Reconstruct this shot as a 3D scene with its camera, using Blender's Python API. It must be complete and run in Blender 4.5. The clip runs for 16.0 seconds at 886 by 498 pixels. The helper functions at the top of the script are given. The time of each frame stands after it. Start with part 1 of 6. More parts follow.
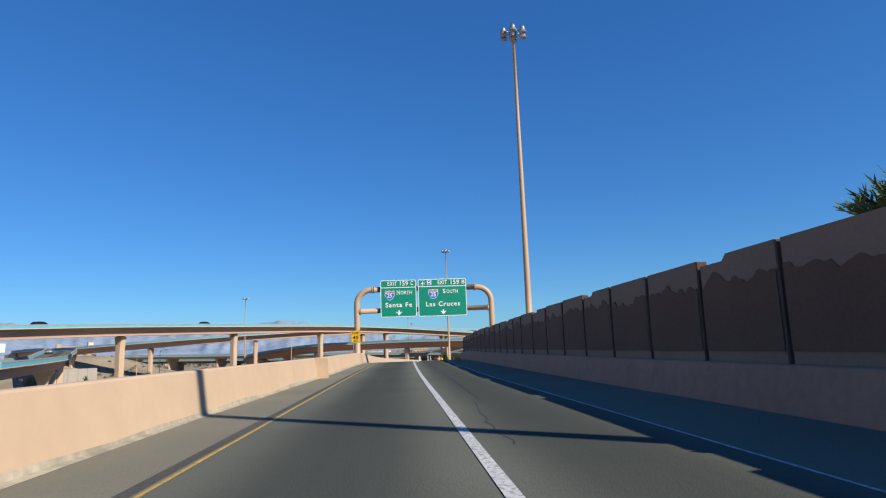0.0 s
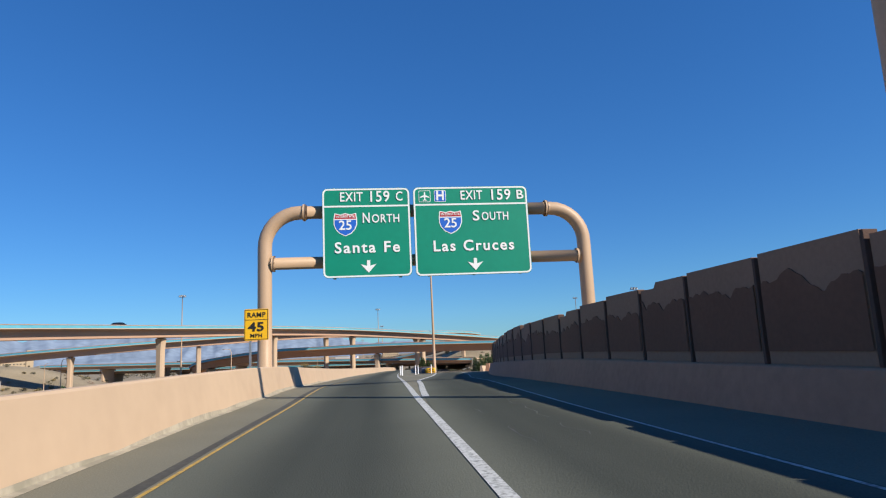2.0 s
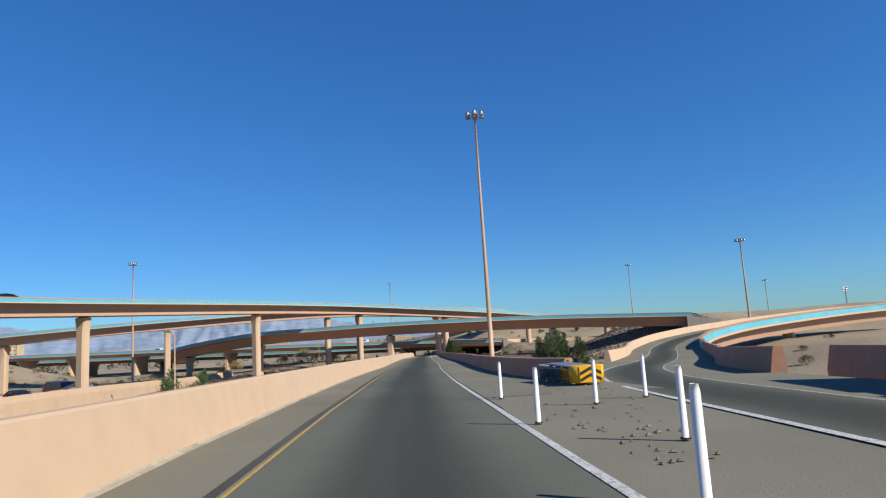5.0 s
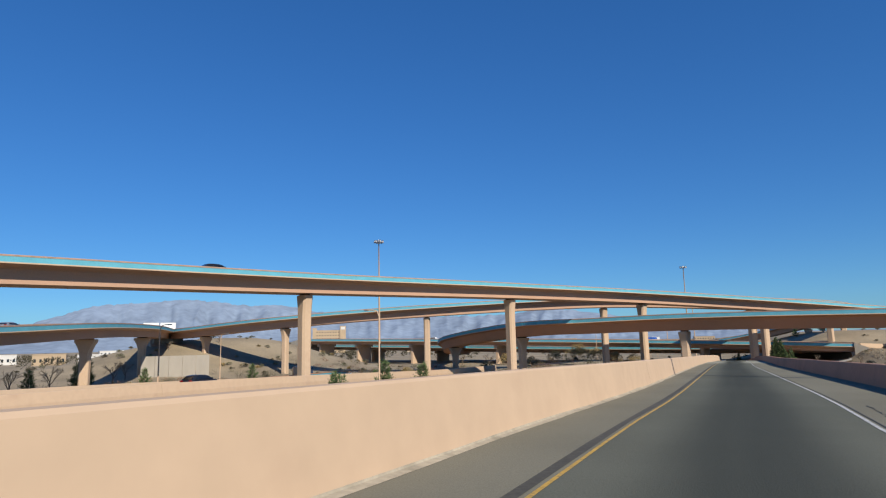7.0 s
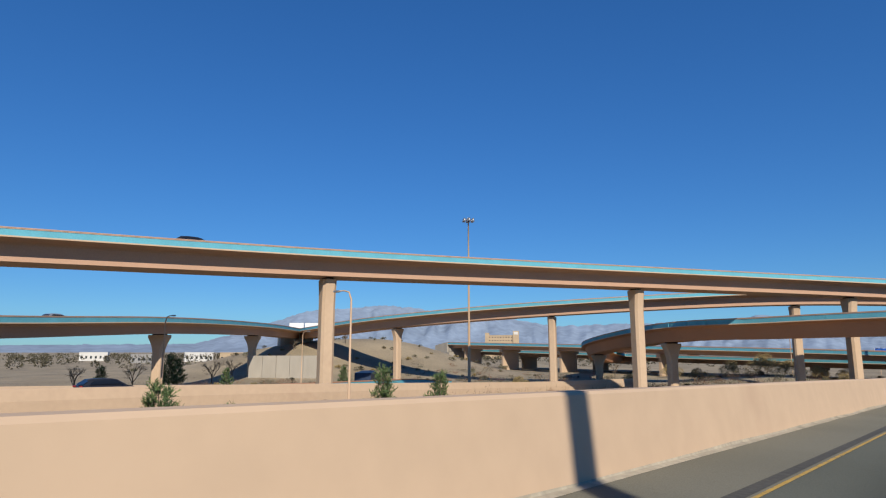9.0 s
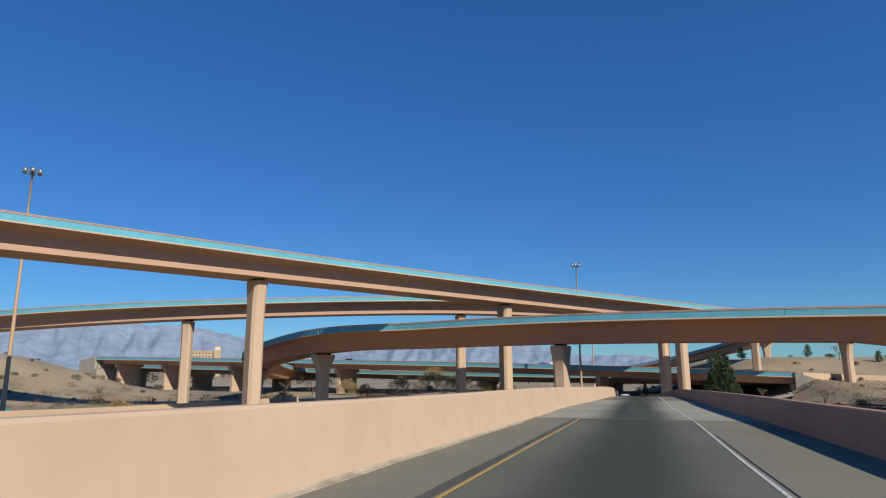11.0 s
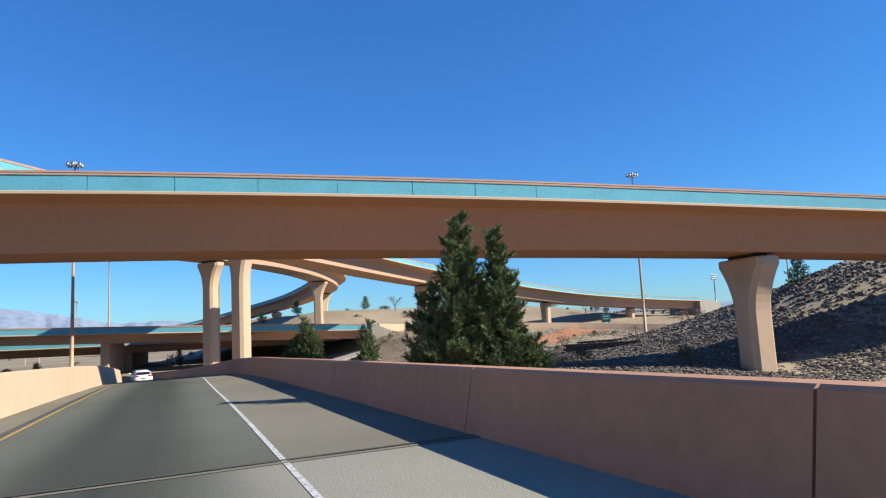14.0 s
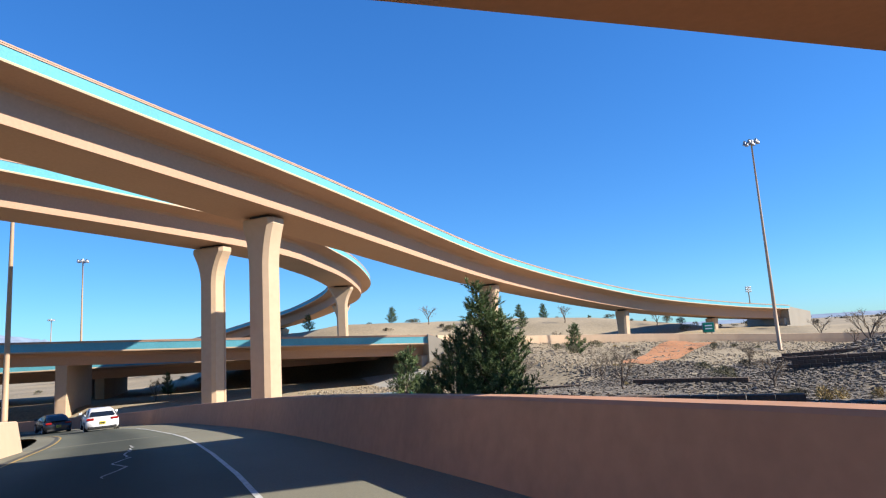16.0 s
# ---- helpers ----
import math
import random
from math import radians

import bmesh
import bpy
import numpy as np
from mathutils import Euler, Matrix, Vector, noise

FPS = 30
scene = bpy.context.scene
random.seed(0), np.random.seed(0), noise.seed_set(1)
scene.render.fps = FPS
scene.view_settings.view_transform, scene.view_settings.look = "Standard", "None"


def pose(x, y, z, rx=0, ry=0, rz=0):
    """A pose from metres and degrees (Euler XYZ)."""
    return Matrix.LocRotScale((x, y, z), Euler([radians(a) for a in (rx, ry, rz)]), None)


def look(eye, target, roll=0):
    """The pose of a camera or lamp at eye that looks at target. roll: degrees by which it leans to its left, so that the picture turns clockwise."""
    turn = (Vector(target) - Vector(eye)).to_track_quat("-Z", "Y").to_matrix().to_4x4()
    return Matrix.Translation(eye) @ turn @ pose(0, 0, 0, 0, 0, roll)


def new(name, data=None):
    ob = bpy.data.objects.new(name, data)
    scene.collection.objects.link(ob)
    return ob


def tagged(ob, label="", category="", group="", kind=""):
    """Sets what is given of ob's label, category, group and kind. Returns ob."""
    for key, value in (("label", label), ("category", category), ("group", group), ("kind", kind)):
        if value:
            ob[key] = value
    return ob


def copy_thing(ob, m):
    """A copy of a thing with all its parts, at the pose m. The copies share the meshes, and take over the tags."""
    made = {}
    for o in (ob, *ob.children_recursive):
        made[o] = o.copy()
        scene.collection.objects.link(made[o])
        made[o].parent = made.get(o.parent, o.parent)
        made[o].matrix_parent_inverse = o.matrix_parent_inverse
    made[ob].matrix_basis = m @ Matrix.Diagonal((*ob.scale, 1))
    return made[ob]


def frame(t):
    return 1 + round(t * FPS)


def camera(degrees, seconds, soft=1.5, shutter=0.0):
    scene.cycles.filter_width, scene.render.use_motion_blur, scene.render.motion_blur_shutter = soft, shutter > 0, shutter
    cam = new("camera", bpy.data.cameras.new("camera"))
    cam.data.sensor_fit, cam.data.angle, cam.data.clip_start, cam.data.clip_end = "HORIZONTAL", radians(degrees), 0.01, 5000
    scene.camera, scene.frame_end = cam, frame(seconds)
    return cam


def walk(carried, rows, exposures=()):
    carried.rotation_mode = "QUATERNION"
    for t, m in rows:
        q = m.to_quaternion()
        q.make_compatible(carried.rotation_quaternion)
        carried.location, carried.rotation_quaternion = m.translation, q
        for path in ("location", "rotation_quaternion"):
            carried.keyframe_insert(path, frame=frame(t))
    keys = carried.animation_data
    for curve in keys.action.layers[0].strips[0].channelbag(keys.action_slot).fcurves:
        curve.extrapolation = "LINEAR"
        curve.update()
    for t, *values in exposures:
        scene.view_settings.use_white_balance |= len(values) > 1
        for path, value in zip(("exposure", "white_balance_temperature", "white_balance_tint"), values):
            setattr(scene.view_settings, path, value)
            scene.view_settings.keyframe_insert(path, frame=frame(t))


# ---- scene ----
cam = camera(71.6, 16.0, soft=1.2)
PATH = [
    (0, (0.001, 0.0, 1.532), (0.148, 1.97, 1.844), -2.1),
    (0.5, (-0.078, 9.239, 1.537), (0.119, 11.208, 1.831), -2.1),
    (1, (-0.127, 18.44, 1.527), (0.089, 20.406, 1.825), -2.6),
    (1.5, (-0.112, 27.613, 1.511), (0.12, 29.574, 1.827), -2.6),
    (2, (-0.093, 36.869, 1.473), (0.155, 38.827, 1.796), -2.7),
    (2.5, (0.029, 46.094, 1.446), (0.287, 48.051, 1.766), -1.8),
    (3, (-0.006, 55.052, 1.532), (0.242, 57.01, 1.85), -3.9),
    (3.2, (-0.024, 58.603, 1.549), (0.21, 60.561, 1.879), -1.5),
    (5.5, (0.589, 95.675, 0.468), (0.791, 97.648, 0.731), -4.2),
    (6, (0.991, 104.336, 0.172), (1.125, 106.314, 0.442), -4.5),
    (6.5, (1.139, 113.7, -0.006), (0.885, 115.662, 0.287), -2.5),
    (7, (1.664, 123.171, -0.22), (0.968, 125.022, 0.081), -1.3),
    (7.5, (2.392, 132.5, -0.441), (1.407, 134.214, -0.139), -0.8),
    (8, (3.209, 141.392, -0.656), (2.022, 142.972, -0.348), 0.3),
    (8.2, (3.517, 144.797, -0.716), (2.273, 146.334, -0.411), -0.2),
    (10.3, (5.73, 175.567, -1.544), (4.797, 177.291, -1.143), 0.3),
    (10.5, (5.972, 178.596, -1.612), (5.182, 180.392, -1.223), -0.5),
    (11, (6.499, 186.4, -1.836), (6.054, 188.312, -1.455), -0.3),
    (11.5, (7.159, 194.227, -2.007), (6.923, 196.182, -1.655), -0.3),
    (12, (7.861, 201.927, -2.2), (7.81, 203.905, -1.913), -0.9),
    (12.5, (8.528, 209.578, -2.409), (8.576, 211.564, -2.175), -2.9),
    (13, (9.233, 217.363, -2.663), (9.889, 219.245, -2.499), -1.5),
    (13.5, (9.821, 224.776, -2.792), (10.712, 226.559, -2.625), -3.2),
    (14, (10.496, 232.021, -2.979), (11.425, 233.777, -2.751), -3.0),
    (14.5, (11.08, 239.323, -3.181), (12.02, 241.064, -2.885), -2.7),
    (15, (11.695, 246.641, -3.362), (12.718, 248.338, -3.096), -3.3),
    (15.5, (12.376, 253.923, -3.628), (13.392, 255.622, -3.341), -3.3),
    (16, (13.019, 261.361, -3.854), (13.97, 263.096, -3.559), -3.6),
]
EXPOSURE = [(0, 0.45), (1, 0.45), (3, 0.4), (5.5, 0.42), (6.5, 0.3), (7.5, 0.2), (11, 0.15), (12, 0.35), (13.5, 0.68), (14.5, 0.95), (16, 1.05)]
walk(cam, [(t, look(eye, target, roll)) for t, eye, target, roll in PATH], EXPOSURE)

# ---------------------------------------------------------------- light
SUN_EL, SUN_AZ = radians(34.3), math.atan2(0.775, -0.632)
world = bpy.data.worlds.new("sky")
scene.world = world
world.use_nodes = True
wn = world.node_tree
sky = wn.nodes.new("ShaderNodeTexSky")
sky.sky_type, sky.sun_disc = "NISHITA", False
sky.sun_elevation, sky.sun_rotation = SUN_EL, SUN_AZ
sky.altitude, sky.air_density, sky.dust_density, sky.ozone_density = 1600, 1.2, 0.0, 3.0
tone = wn.nodes.new("ShaderNodeHueSaturation")
tone.inputs["Saturation"].default_value = 1.35
soften = wn.nodes.new("ShaderNodeGamma")
soften.inputs["Gamma"].default_value = 0.72
wn.links.new(sky.outputs[0], soften.inputs["Color"])
wn.links.new(soften.outputs[0], tone.inputs["Color"])
tint = wn.nodes.new("ShaderNodeMix")
tint.data_type, tint.blend_type = "RGBA", "MULTIPLY"
tint.inputs[0].default_value, tint.inputs[7].default_value = 1.0, (0.33, 0.635, 1.0, 1)
wn.links.new(tone.outputs[0], tint.inputs[6])
wn.links.new(tint.outputs[2], wn.nodes["Background"].inputs[0])
wn.nodes["Background"].inputs[1].default_value = 0.145
sun = new("sun", bpy.data.lights.new("sun", "SUN"))
sun.data.energy, sun.data.angle, sun.data.color = 4.85, radians(0.53), (1.0, 0.92, 0.79)
sun.matrix_world = look((0, 0, 60), (-0.775, 0.632, 60 - math.tan(SUN_EL)))
scene.view_settings.exposure = 0.0


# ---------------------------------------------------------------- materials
SHADE_SCALE = 0.8  # darkens every base colour to deepen the shade under a stronger sun


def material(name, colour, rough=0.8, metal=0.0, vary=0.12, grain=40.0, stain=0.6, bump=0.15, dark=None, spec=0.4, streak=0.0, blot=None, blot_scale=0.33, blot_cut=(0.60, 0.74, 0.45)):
    """Base colour broken by fine grain and large stains, with fine relief."""
    m = bpy.data.materials.new(name)
    m.use_nodes = True
    t, b = m.node_tree, m.node_tree.nodes["Principled BSDF"]
    L, N = t.links.new, t.nodes.new
    co = N("ShaderNodeTexCoord").outputs["Object"]
    fine, big = N("ShaderNodeTexNoise"), N("ShaderNodeTexNoise")
    fine.inputs["Scale"].default_value, fine.inputs["Detail"].default_value = grain, 4
    big.inputs["Scale"].default_value, big.inputs["Detail"].default_value = stain, 6
    L(co, fine.inputs["Vector"])
    if streak:
        mp = N("ShaderNodeMapping")
        mp.inputs["Scale"].default_value = (1.0, 1.0, streak)
        L(co, mp.inputs["Vector"])
        L(mp.outputs[0], big.inputs["Vector"])
    else:
        L(co, big.inputs["Vector"])
    add = N("ShaderNodeMath")
    add.operation = "ADD"
    L(fine.outputs[0], add.inputs[0])
    L(big.outputs[0], add.inputs[1])
    ramp = N("ShaderNodeMapRange")
    ramp.inputs[1].default_value, ramp.inputs[2].default_value = 0.7, 1.3
    L(add.outputs[0], ramp.inputs[0])
    mix = N("ShaderNodeMix")
    mix.data_type = "RGBA"
    c = np.array(colour) * SHADE_SCALE
    lo = np.array(dark) * SHADE_SCALE if dark else c * (1 - vary)
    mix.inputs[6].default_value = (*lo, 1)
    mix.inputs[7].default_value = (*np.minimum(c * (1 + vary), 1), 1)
    L(ramp.outputs[0], mix.inputs[0])
    L(mix.outputs[2], b.inputs["Base Color"])
    if blot:
        sp, cut, over = N("ShaderNodeTexNoise"), N("ShaderNodeMapRange"), N("ShaderNodeMix")
        sp.inputs["Scale"].default_value, sp.inputs["Detail"].default_value = blot_scale, 7
        L(co, sp.inputs["Vector"])
        cut.inputs[1].default_value, cut.inputs[2].default_value, cut.inputs[4].default_value = blot_cut
        L(sp.outputs[0], cut.inputs[0])
        over.data_type = "RGBA"
        over.inputs[7].default_value = (*(np.array(blot) * SHADE_SCALE), 1)
        L(cut.outputs[0], over.inputs[0])
        L(mix.outputs[2], over.inputs[6])
        L(over.outputs[2], b.inputs["Base Color"])
    b.inputs["Roughness"].default_value, b.inputs["Metallic"].default_value = rough, metal
    b.inputs["Specular IOR Level"].default_value = spec
    if bump:
        bp = N("ShaderNodeBump")
        bp.inputs["Strength"].default_value, bp.inputs["Distance"].default_value = bump, 0.02
        L(fine.outputs[0], bp.inputs["Height"])
        L(bp.outputs[0], b.inputs["Normal"])
    return m


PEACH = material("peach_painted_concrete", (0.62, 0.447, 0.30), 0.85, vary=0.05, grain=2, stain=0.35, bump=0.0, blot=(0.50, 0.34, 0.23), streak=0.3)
COPING = material("rose_painted_coping", (0.56, 0.37, 0.27), 0.85, vary=0.1, grain=5, stain=0.4, bump=0.0)
# darker, redder copy of PEACH; the right-hand barriers' shade is in its colour
PEACH_R = material("rose_concrete_shade_toned", (0.49, 0.258, 0.158), 0.85, vary=0.12, grain=5, stain=0.35, bump=0.0, blot=(0.22, 0.13, 0.10), streak=0.3)
GIRDER = material("tan_painted_girder", (0.59, 0.365, 0.245), 0.75, vary=0.07, grain=6, stain=0.15)
# redder GIRDER for the crossing deck; warm bounce light is put into it
GIRDER_R = material("girder_bounce_toned", (0.57, 0.275, 0.145), 0.75, vary=0.07, grain=6, stain=0.15)
def ribbed(m, pitch, strength):
    """Adds fine upright ribs to a material, along u."""
    t, b = m.node_tree, m.node_tree.nodes["Principled BSDF"]
    uv, w, bp = t.nodes.new("ShaderNodeUVMap"), t.nodes.new("ShaderNodeTexWave"), t.nodes.new("ShaderNodeBump")
    w.bands_direction, w.inputs["Scale"].default_value, w.inputs["Distortion"].default_value = "X", 0.314 / pitch, 0.4
    t.links.new(uv.outputs[0], w.inputs["Vector"])
    bp.inputs["Strength"].default_value, bp.inputs["Distance"].default_value = strength, 0.03
    t.links.new(w.outputs[1], bp.inputs["Height"])
    old = b.inputs["Normal"].links
    if old:
        t.links.new(old[0].from_socket, bp.inputs["Normal"])
    t.links.new(bp.outputs[0], b.inputs["Normal"])
    return m


TURQ = material("turquoise_painted_concrete", (0.13, 0.45, 0.565), 0.8, vary=0.12, grain=8, stain=0.5)
TAR = material("tar_seal", (0.018, 0.018, 0.02), 0.6, vary=0.2, grain=30)
SEAM = material("dark_worn_seam", (0.085, 0.08, 0.065), 0.9, vary=0.3, grain=14, stain=0.25)
CRACK = material("worn_crack_seal", (0.045, 0.045, 0.042), 0.8, vary=0.3, grain=8, stain=1.0, blot=(0.11, 0.11, 0.09), blot_scale=0.9, blot_cut=(0.5, 0.65, 0.9))
WALL_POST = material("dark_brown_post", (0.12, 0.068, 0.05), 0.9, vary=0.1)


def pavement(name, colour, track, grain=45.0, inner=0.35, outer=1.6):
    """Road surface: across the strip (u, metres from its middle) tyres have darkened it; patches and streaks run along it."""
    m = material(name, colour, 0.9, vary=0.16, grain=grain, stain=0.22, bump=0.35, spec=0.06)
    t, b = m.node_tree, m.node_tree.nodes["Principled BSDF"]
    L, N = t.links.new, t.nodes.new
    base = b.inputs["Base Color"].links[0].from_socket
    uv = N("ShaderNodeUVMap")
    sep = N("ShaderNodeSeparateXYZ")
    L(uv.outputs[0], sep.inputs[0])
    wob = N("ShaderNodeTexNoise")
    mp = N("ShaderNodeMapping")
    mp.inputs["Scale"].default_value = (1.6, 0.05, 1)
    wob.inputs["Scale"].default_value, wob.inputs["Detail"].default_value = 1.0, 5
    L(uv.outputs[0], mp.inputs[0])
    L(mp.outputs[0], wob.inputs["Vector"])
    ab = N("ShaderNodeMath")
    ab.operation = "ABSOLUTE"
    L(sep.outputs[0], ab.inputs[0])
    fall = N("ShaderNodeMapRange")
    fall.interpolation_type = "SMOOTHSTEP"
    fall.inputs[1].default_value, fall.inputs[2].default_value, fall.inputs[3].default_value, fall.inputs[4].default_value = inner, outer, 1.0, 0.0
    L(ab.outputs[0], fall.inputs[0])
    wr = N("ShaderNodeMapRange")
    wr.inputs[1].default_value, wr.inputs[2].default_value, wr.inputs[3].default_value, wr.inputs[4].default_value = 0.35, 0.65, 0.86, 1.0
    L(wob.outputs[0], wr.inputs[0])
    mul = N("ShaderNodeMath")
    mul.operation = "MULTIPLY"
    L(fall.outputs[0], mul.inputs[0])
    L(wr.outputs[0], mul.inputs[1])
    sc = N("ShaderNodeMath")
    sc.operation = "MULTIPLY"
    sc.inputs[1].default_value = track
    L(mul.outputs[0], sc.inputs[0])
    mix = N("ShaderNodeMix")
    mix.data_type = "RGBA"
    L(sc.outputs[0], mix.inputs[0])
    L(base, mix.inputs[6])
    mix.inputs[7].default_value = (0.032, 0.037, 0.034, 1)
    L(mix.outputs[2], b.inputs["Base Color"])
    return m


ASPHALT = pavement("worn_asphalt", (0.15, 0.155, 0.125), 0.75)
SHOULDER = pavement("dusty_shoulder_asphalt", (0.232, 0.22, 0.168), 0.0)
CONCRETE_ROAD = pavement("grooved_concrete_pavement", (0.335, 0.332, 0.265), 0.93, inner=0.5, outer=1.95)
CONCRETE_SIDE = pavement("dusty_concrete_shoulder", (0.345, 0.338, 0.27), 0.0)
WHITE_LINE = material("white_road_paint", (0.62, 0.62, 0.59), 0.7, vary=0.2, grain=30, stain=4.0, blot=(0.24, 0.24, 0.215), blot_scale=17.0, blot_cut=(0.50, 0.64, 0.8))
YELLOW_LINE = material("yellow_road_paint", (0.60, 0.37, 0.07), 0.7, vary=0.2, grain=30, stain=4.0, blot=(0.20, 0.17, 0.11), blot_scale=15.0, blot_cut=(0.52, 0.66, 0.8))
WALL_BROWN = material("brown_wall_panel", (0.21, 0.10, 0.06), 0.9, vary=0.12, grain=12, stain=0.5)
WALL_TAN = material("rose_tan_wall_panel", (0.36, 0.215, 0.14), 0.9, vary=0.10, grain=12, stain=0.5)
GREY_CONC = material("grey_concrete", (0.40, 0.36, 0.30), 0.9, vary=0.14, grain=20, stain=0.4, streak=0.3)
EARTH = material("dry_earth", (0.325, 0.262, 0.172), 1.0, vary=0.36, grain=3.0, stain=0.06, bump=0.5)
STEEL_TAN = material("tan_painted_steel", (0.56, 0.38, 0.24), 0.5, vary=0.06, grain=20, stain=1.0, bump=0.05)
STEEL = material("galvanised_steel", (0.42, 0.43, 0.44), 0.45, metal=0.7, vary=0.12, grain=20, stain=2.0, bump=0.05)
DARK = material("dark_rubber", (0.03, 0.03, 0.03), 0.7, vary=0.2)


# ---------------------------------------------------------------- builders
def mesh_from(name, bm, *mats):
    me = bpy.data.meshes.new(name)
    bm.normal_update()
    bm.to_mesh(me)
    bm.free()
    for m in mats:
        me.materials.append(m)
    return me


def part(name, bm, mat, parent=None, label=""):
    mats = mat if isinstance(mat, (list, tuple)) else (mat,)
    ob = new(name, mesh_from(name, bm, *mats))
    if parent:
        ob.parent = parent
    if label:
        ob["label"] = label
    return ob


def thing(name, label, category, at=(0, 0, 0), group="", kind=""):
    ob = new(name)
    ob.location = at
    return tagged(ob, label, category, group, kind)


def add_box(bm, lo, hi, mat=0, bevel=0.0, m=None):
    g = bmesh.ops.create_cube(bm, size=1.0)
    sc = [max(hi[i] - lo[i], 1e-4) for i in range(3)]
    ce = [(hi[i] + lo[i]) / 2 for i in range(3)]
    bmesh.ops.scale(bm, vec=sc, verts=g["verts"])
    bmesh.ops.translate(bm, vec=ce, verts=g["verts"])
    vs = g["verts"]
    if bevel:
        es = {e for v in vs for e in v.link_edges}
        r = bmesh.ops.bevel(bm, geom=list(es), offset=bevel, segments=2, affect="EDGES", profile=0.5)
        vs = r["verts"]
    if m is not None:
        bmesh.ops.transform(bm, matrix=m, verts=vs)
    for f in {f for v in vs for f in v.link_faces}:
        f.material_index = mat
    return vs


def box(lo, hi, bevel=0.0, m=None):
    bm = bmesh.new()
    add_box(bm, lo, hi, 0, bevel, m)
    return bm


def add_tube(bm, pts, radii, seg=10, mat=0, cap=True):
    """A round tube through points; radii: one or one a point."""
    pts = [Vector(p) for p in pts]
    if not isinstance(radii, (list, tuple)):
        radii = [radii] * len(pts)
    radii = [float(r) for r in radii]
    rings, a = [], None
    for i, p in enumerate(pts):
        d = (pts[min(i + 1, len(pts) - 1)] - pts[max(i - 1, 0)]).normalized()
        if a is None:
            a = d.cross(Vector((0, 0, 1)))
            a = Vector((1, 0, 0)) if a.length < 0.05 else a
        a = (a - d * a.dot(d)).normalized()
        b = d.cross(a).normalized()
        rings.append([bm.verts.new(p + radii[i] * (math.cos(k * math.tau / seg) * a + math.sin(k * math.tau / seg) * b)) for k in range(seg)])
    fs = []
    for r, s in zip(rings, rings[1:]):
        for k in range(seg):
            fs.append(bm.faces.new((r[k], r[(k + 1) % seg], s[(k + 1) % seg], s[k])))
    if cap:
        fs += [bm.faces.new(rings[0]), bm.faces.new(rings[-1][::-1])]
    for f in fs:
        f.material_index, f.smooth = mat, True
    return fs


def curve_through(ctrl, step=4.0):
    """Catmull-Rom through control points, resampled at even steps."""
    P = [np.array(c, float) for c in ctrl]
    P = [2 * P[0] - P[1]] + P + [2 * P[-1] - P[-2]]
    out = []
    for a, b, c, d in zip(P, P[1:], P[2:], P[3:]):
        n = max(2, int(np.linalg.norm(c - b) / step))
        for k in range(n):
            u = k / n
            out.append(0.5 * (2 * b + (c - a) * u + (2 * a - 5 * b + 4 * c - d) * u * u + (3 * b - a - 3 * c + d) * u**3))
    out.append(P[-2])
    return [Vector(p) for p in out]


def rights(pts):
    """Level unit vectors to the right of a line's run."""
    out = []
    for i in range(len(pts)):
        d = pts[min(i + 1, len(pts) - 1)] - pts[max(i - 1, 0)]
        out.append(Vector((d.y, -d.x, 0)).normalized())
    return out


def add_sweep(bm, pts, profile, mats=0, closed=True, tall=None):
    """Sweeps a profile of (to the right, up) along a line, with u along it and v round it, in metres. tall: heights by y that stretch what stands above the line."""
    uv = bm.loops.layers.uv.verify()
    R = rights(pts)
    grow = by_y(pts, tall) if tall else [1.0] * len(pts)
    rows = [[bm.verts.new(p + r * x + Vector((0, 0, z * float(g) if z > 0 else z))) for x, z in profile] for p, r, g in zip(pts, R, grow)]
    n = len(profile)
    around = [0.0]
    for k in range(n):
        a, b = profile[k], profile[(k + 1) % n]
        around.append(around[-1] + math.hypot(b[0] - a[0], b[1] - a[1]))
    run = 0.0
    for i in range(len(pts) - 1):
        a, b = rows[i], rows[i + 1]
        step = (pts[i + 1] - pts[i]).length
        for k in range(n if closed else n - 1):
            f = bm.faces.new((a[k], a[(k + 1) % n], b[(k + 1) % n], b[k]))
            f.material_index = mats
            for lp, c in zip(f.loops, ((run, around[k]), (run, around[k + 1]), (run + step, around[k + 1]), (run + step, around[k]))):
                lp[uv].uv = c
        run += step
    if closed:
        bm.faces.new(rows[0][::-1])
        bm.faces.new(rows[-1])
    bmesh.ops.recalc_face_normals(bm, faces=bm.faces[:])


def sweep(pts, profile, mats=0, closed=True, tall=None):
    bm = bmesh.new()
    add_sweep(bm, pts, profile, mats, closed, tall)
    return bm


def offset_line(pts, off, dz=0.0):
    """A line beside another; off: metres to the right, one or one a point."""
    R = rights(pts)
    o = off if isinstance(off, (list, tuple, np.ndarray)) else [off] * len(pts)
    return [p + r * float(q) + Vector((0, 0, dz)) for p, r, q in zip(pts, R, o)]


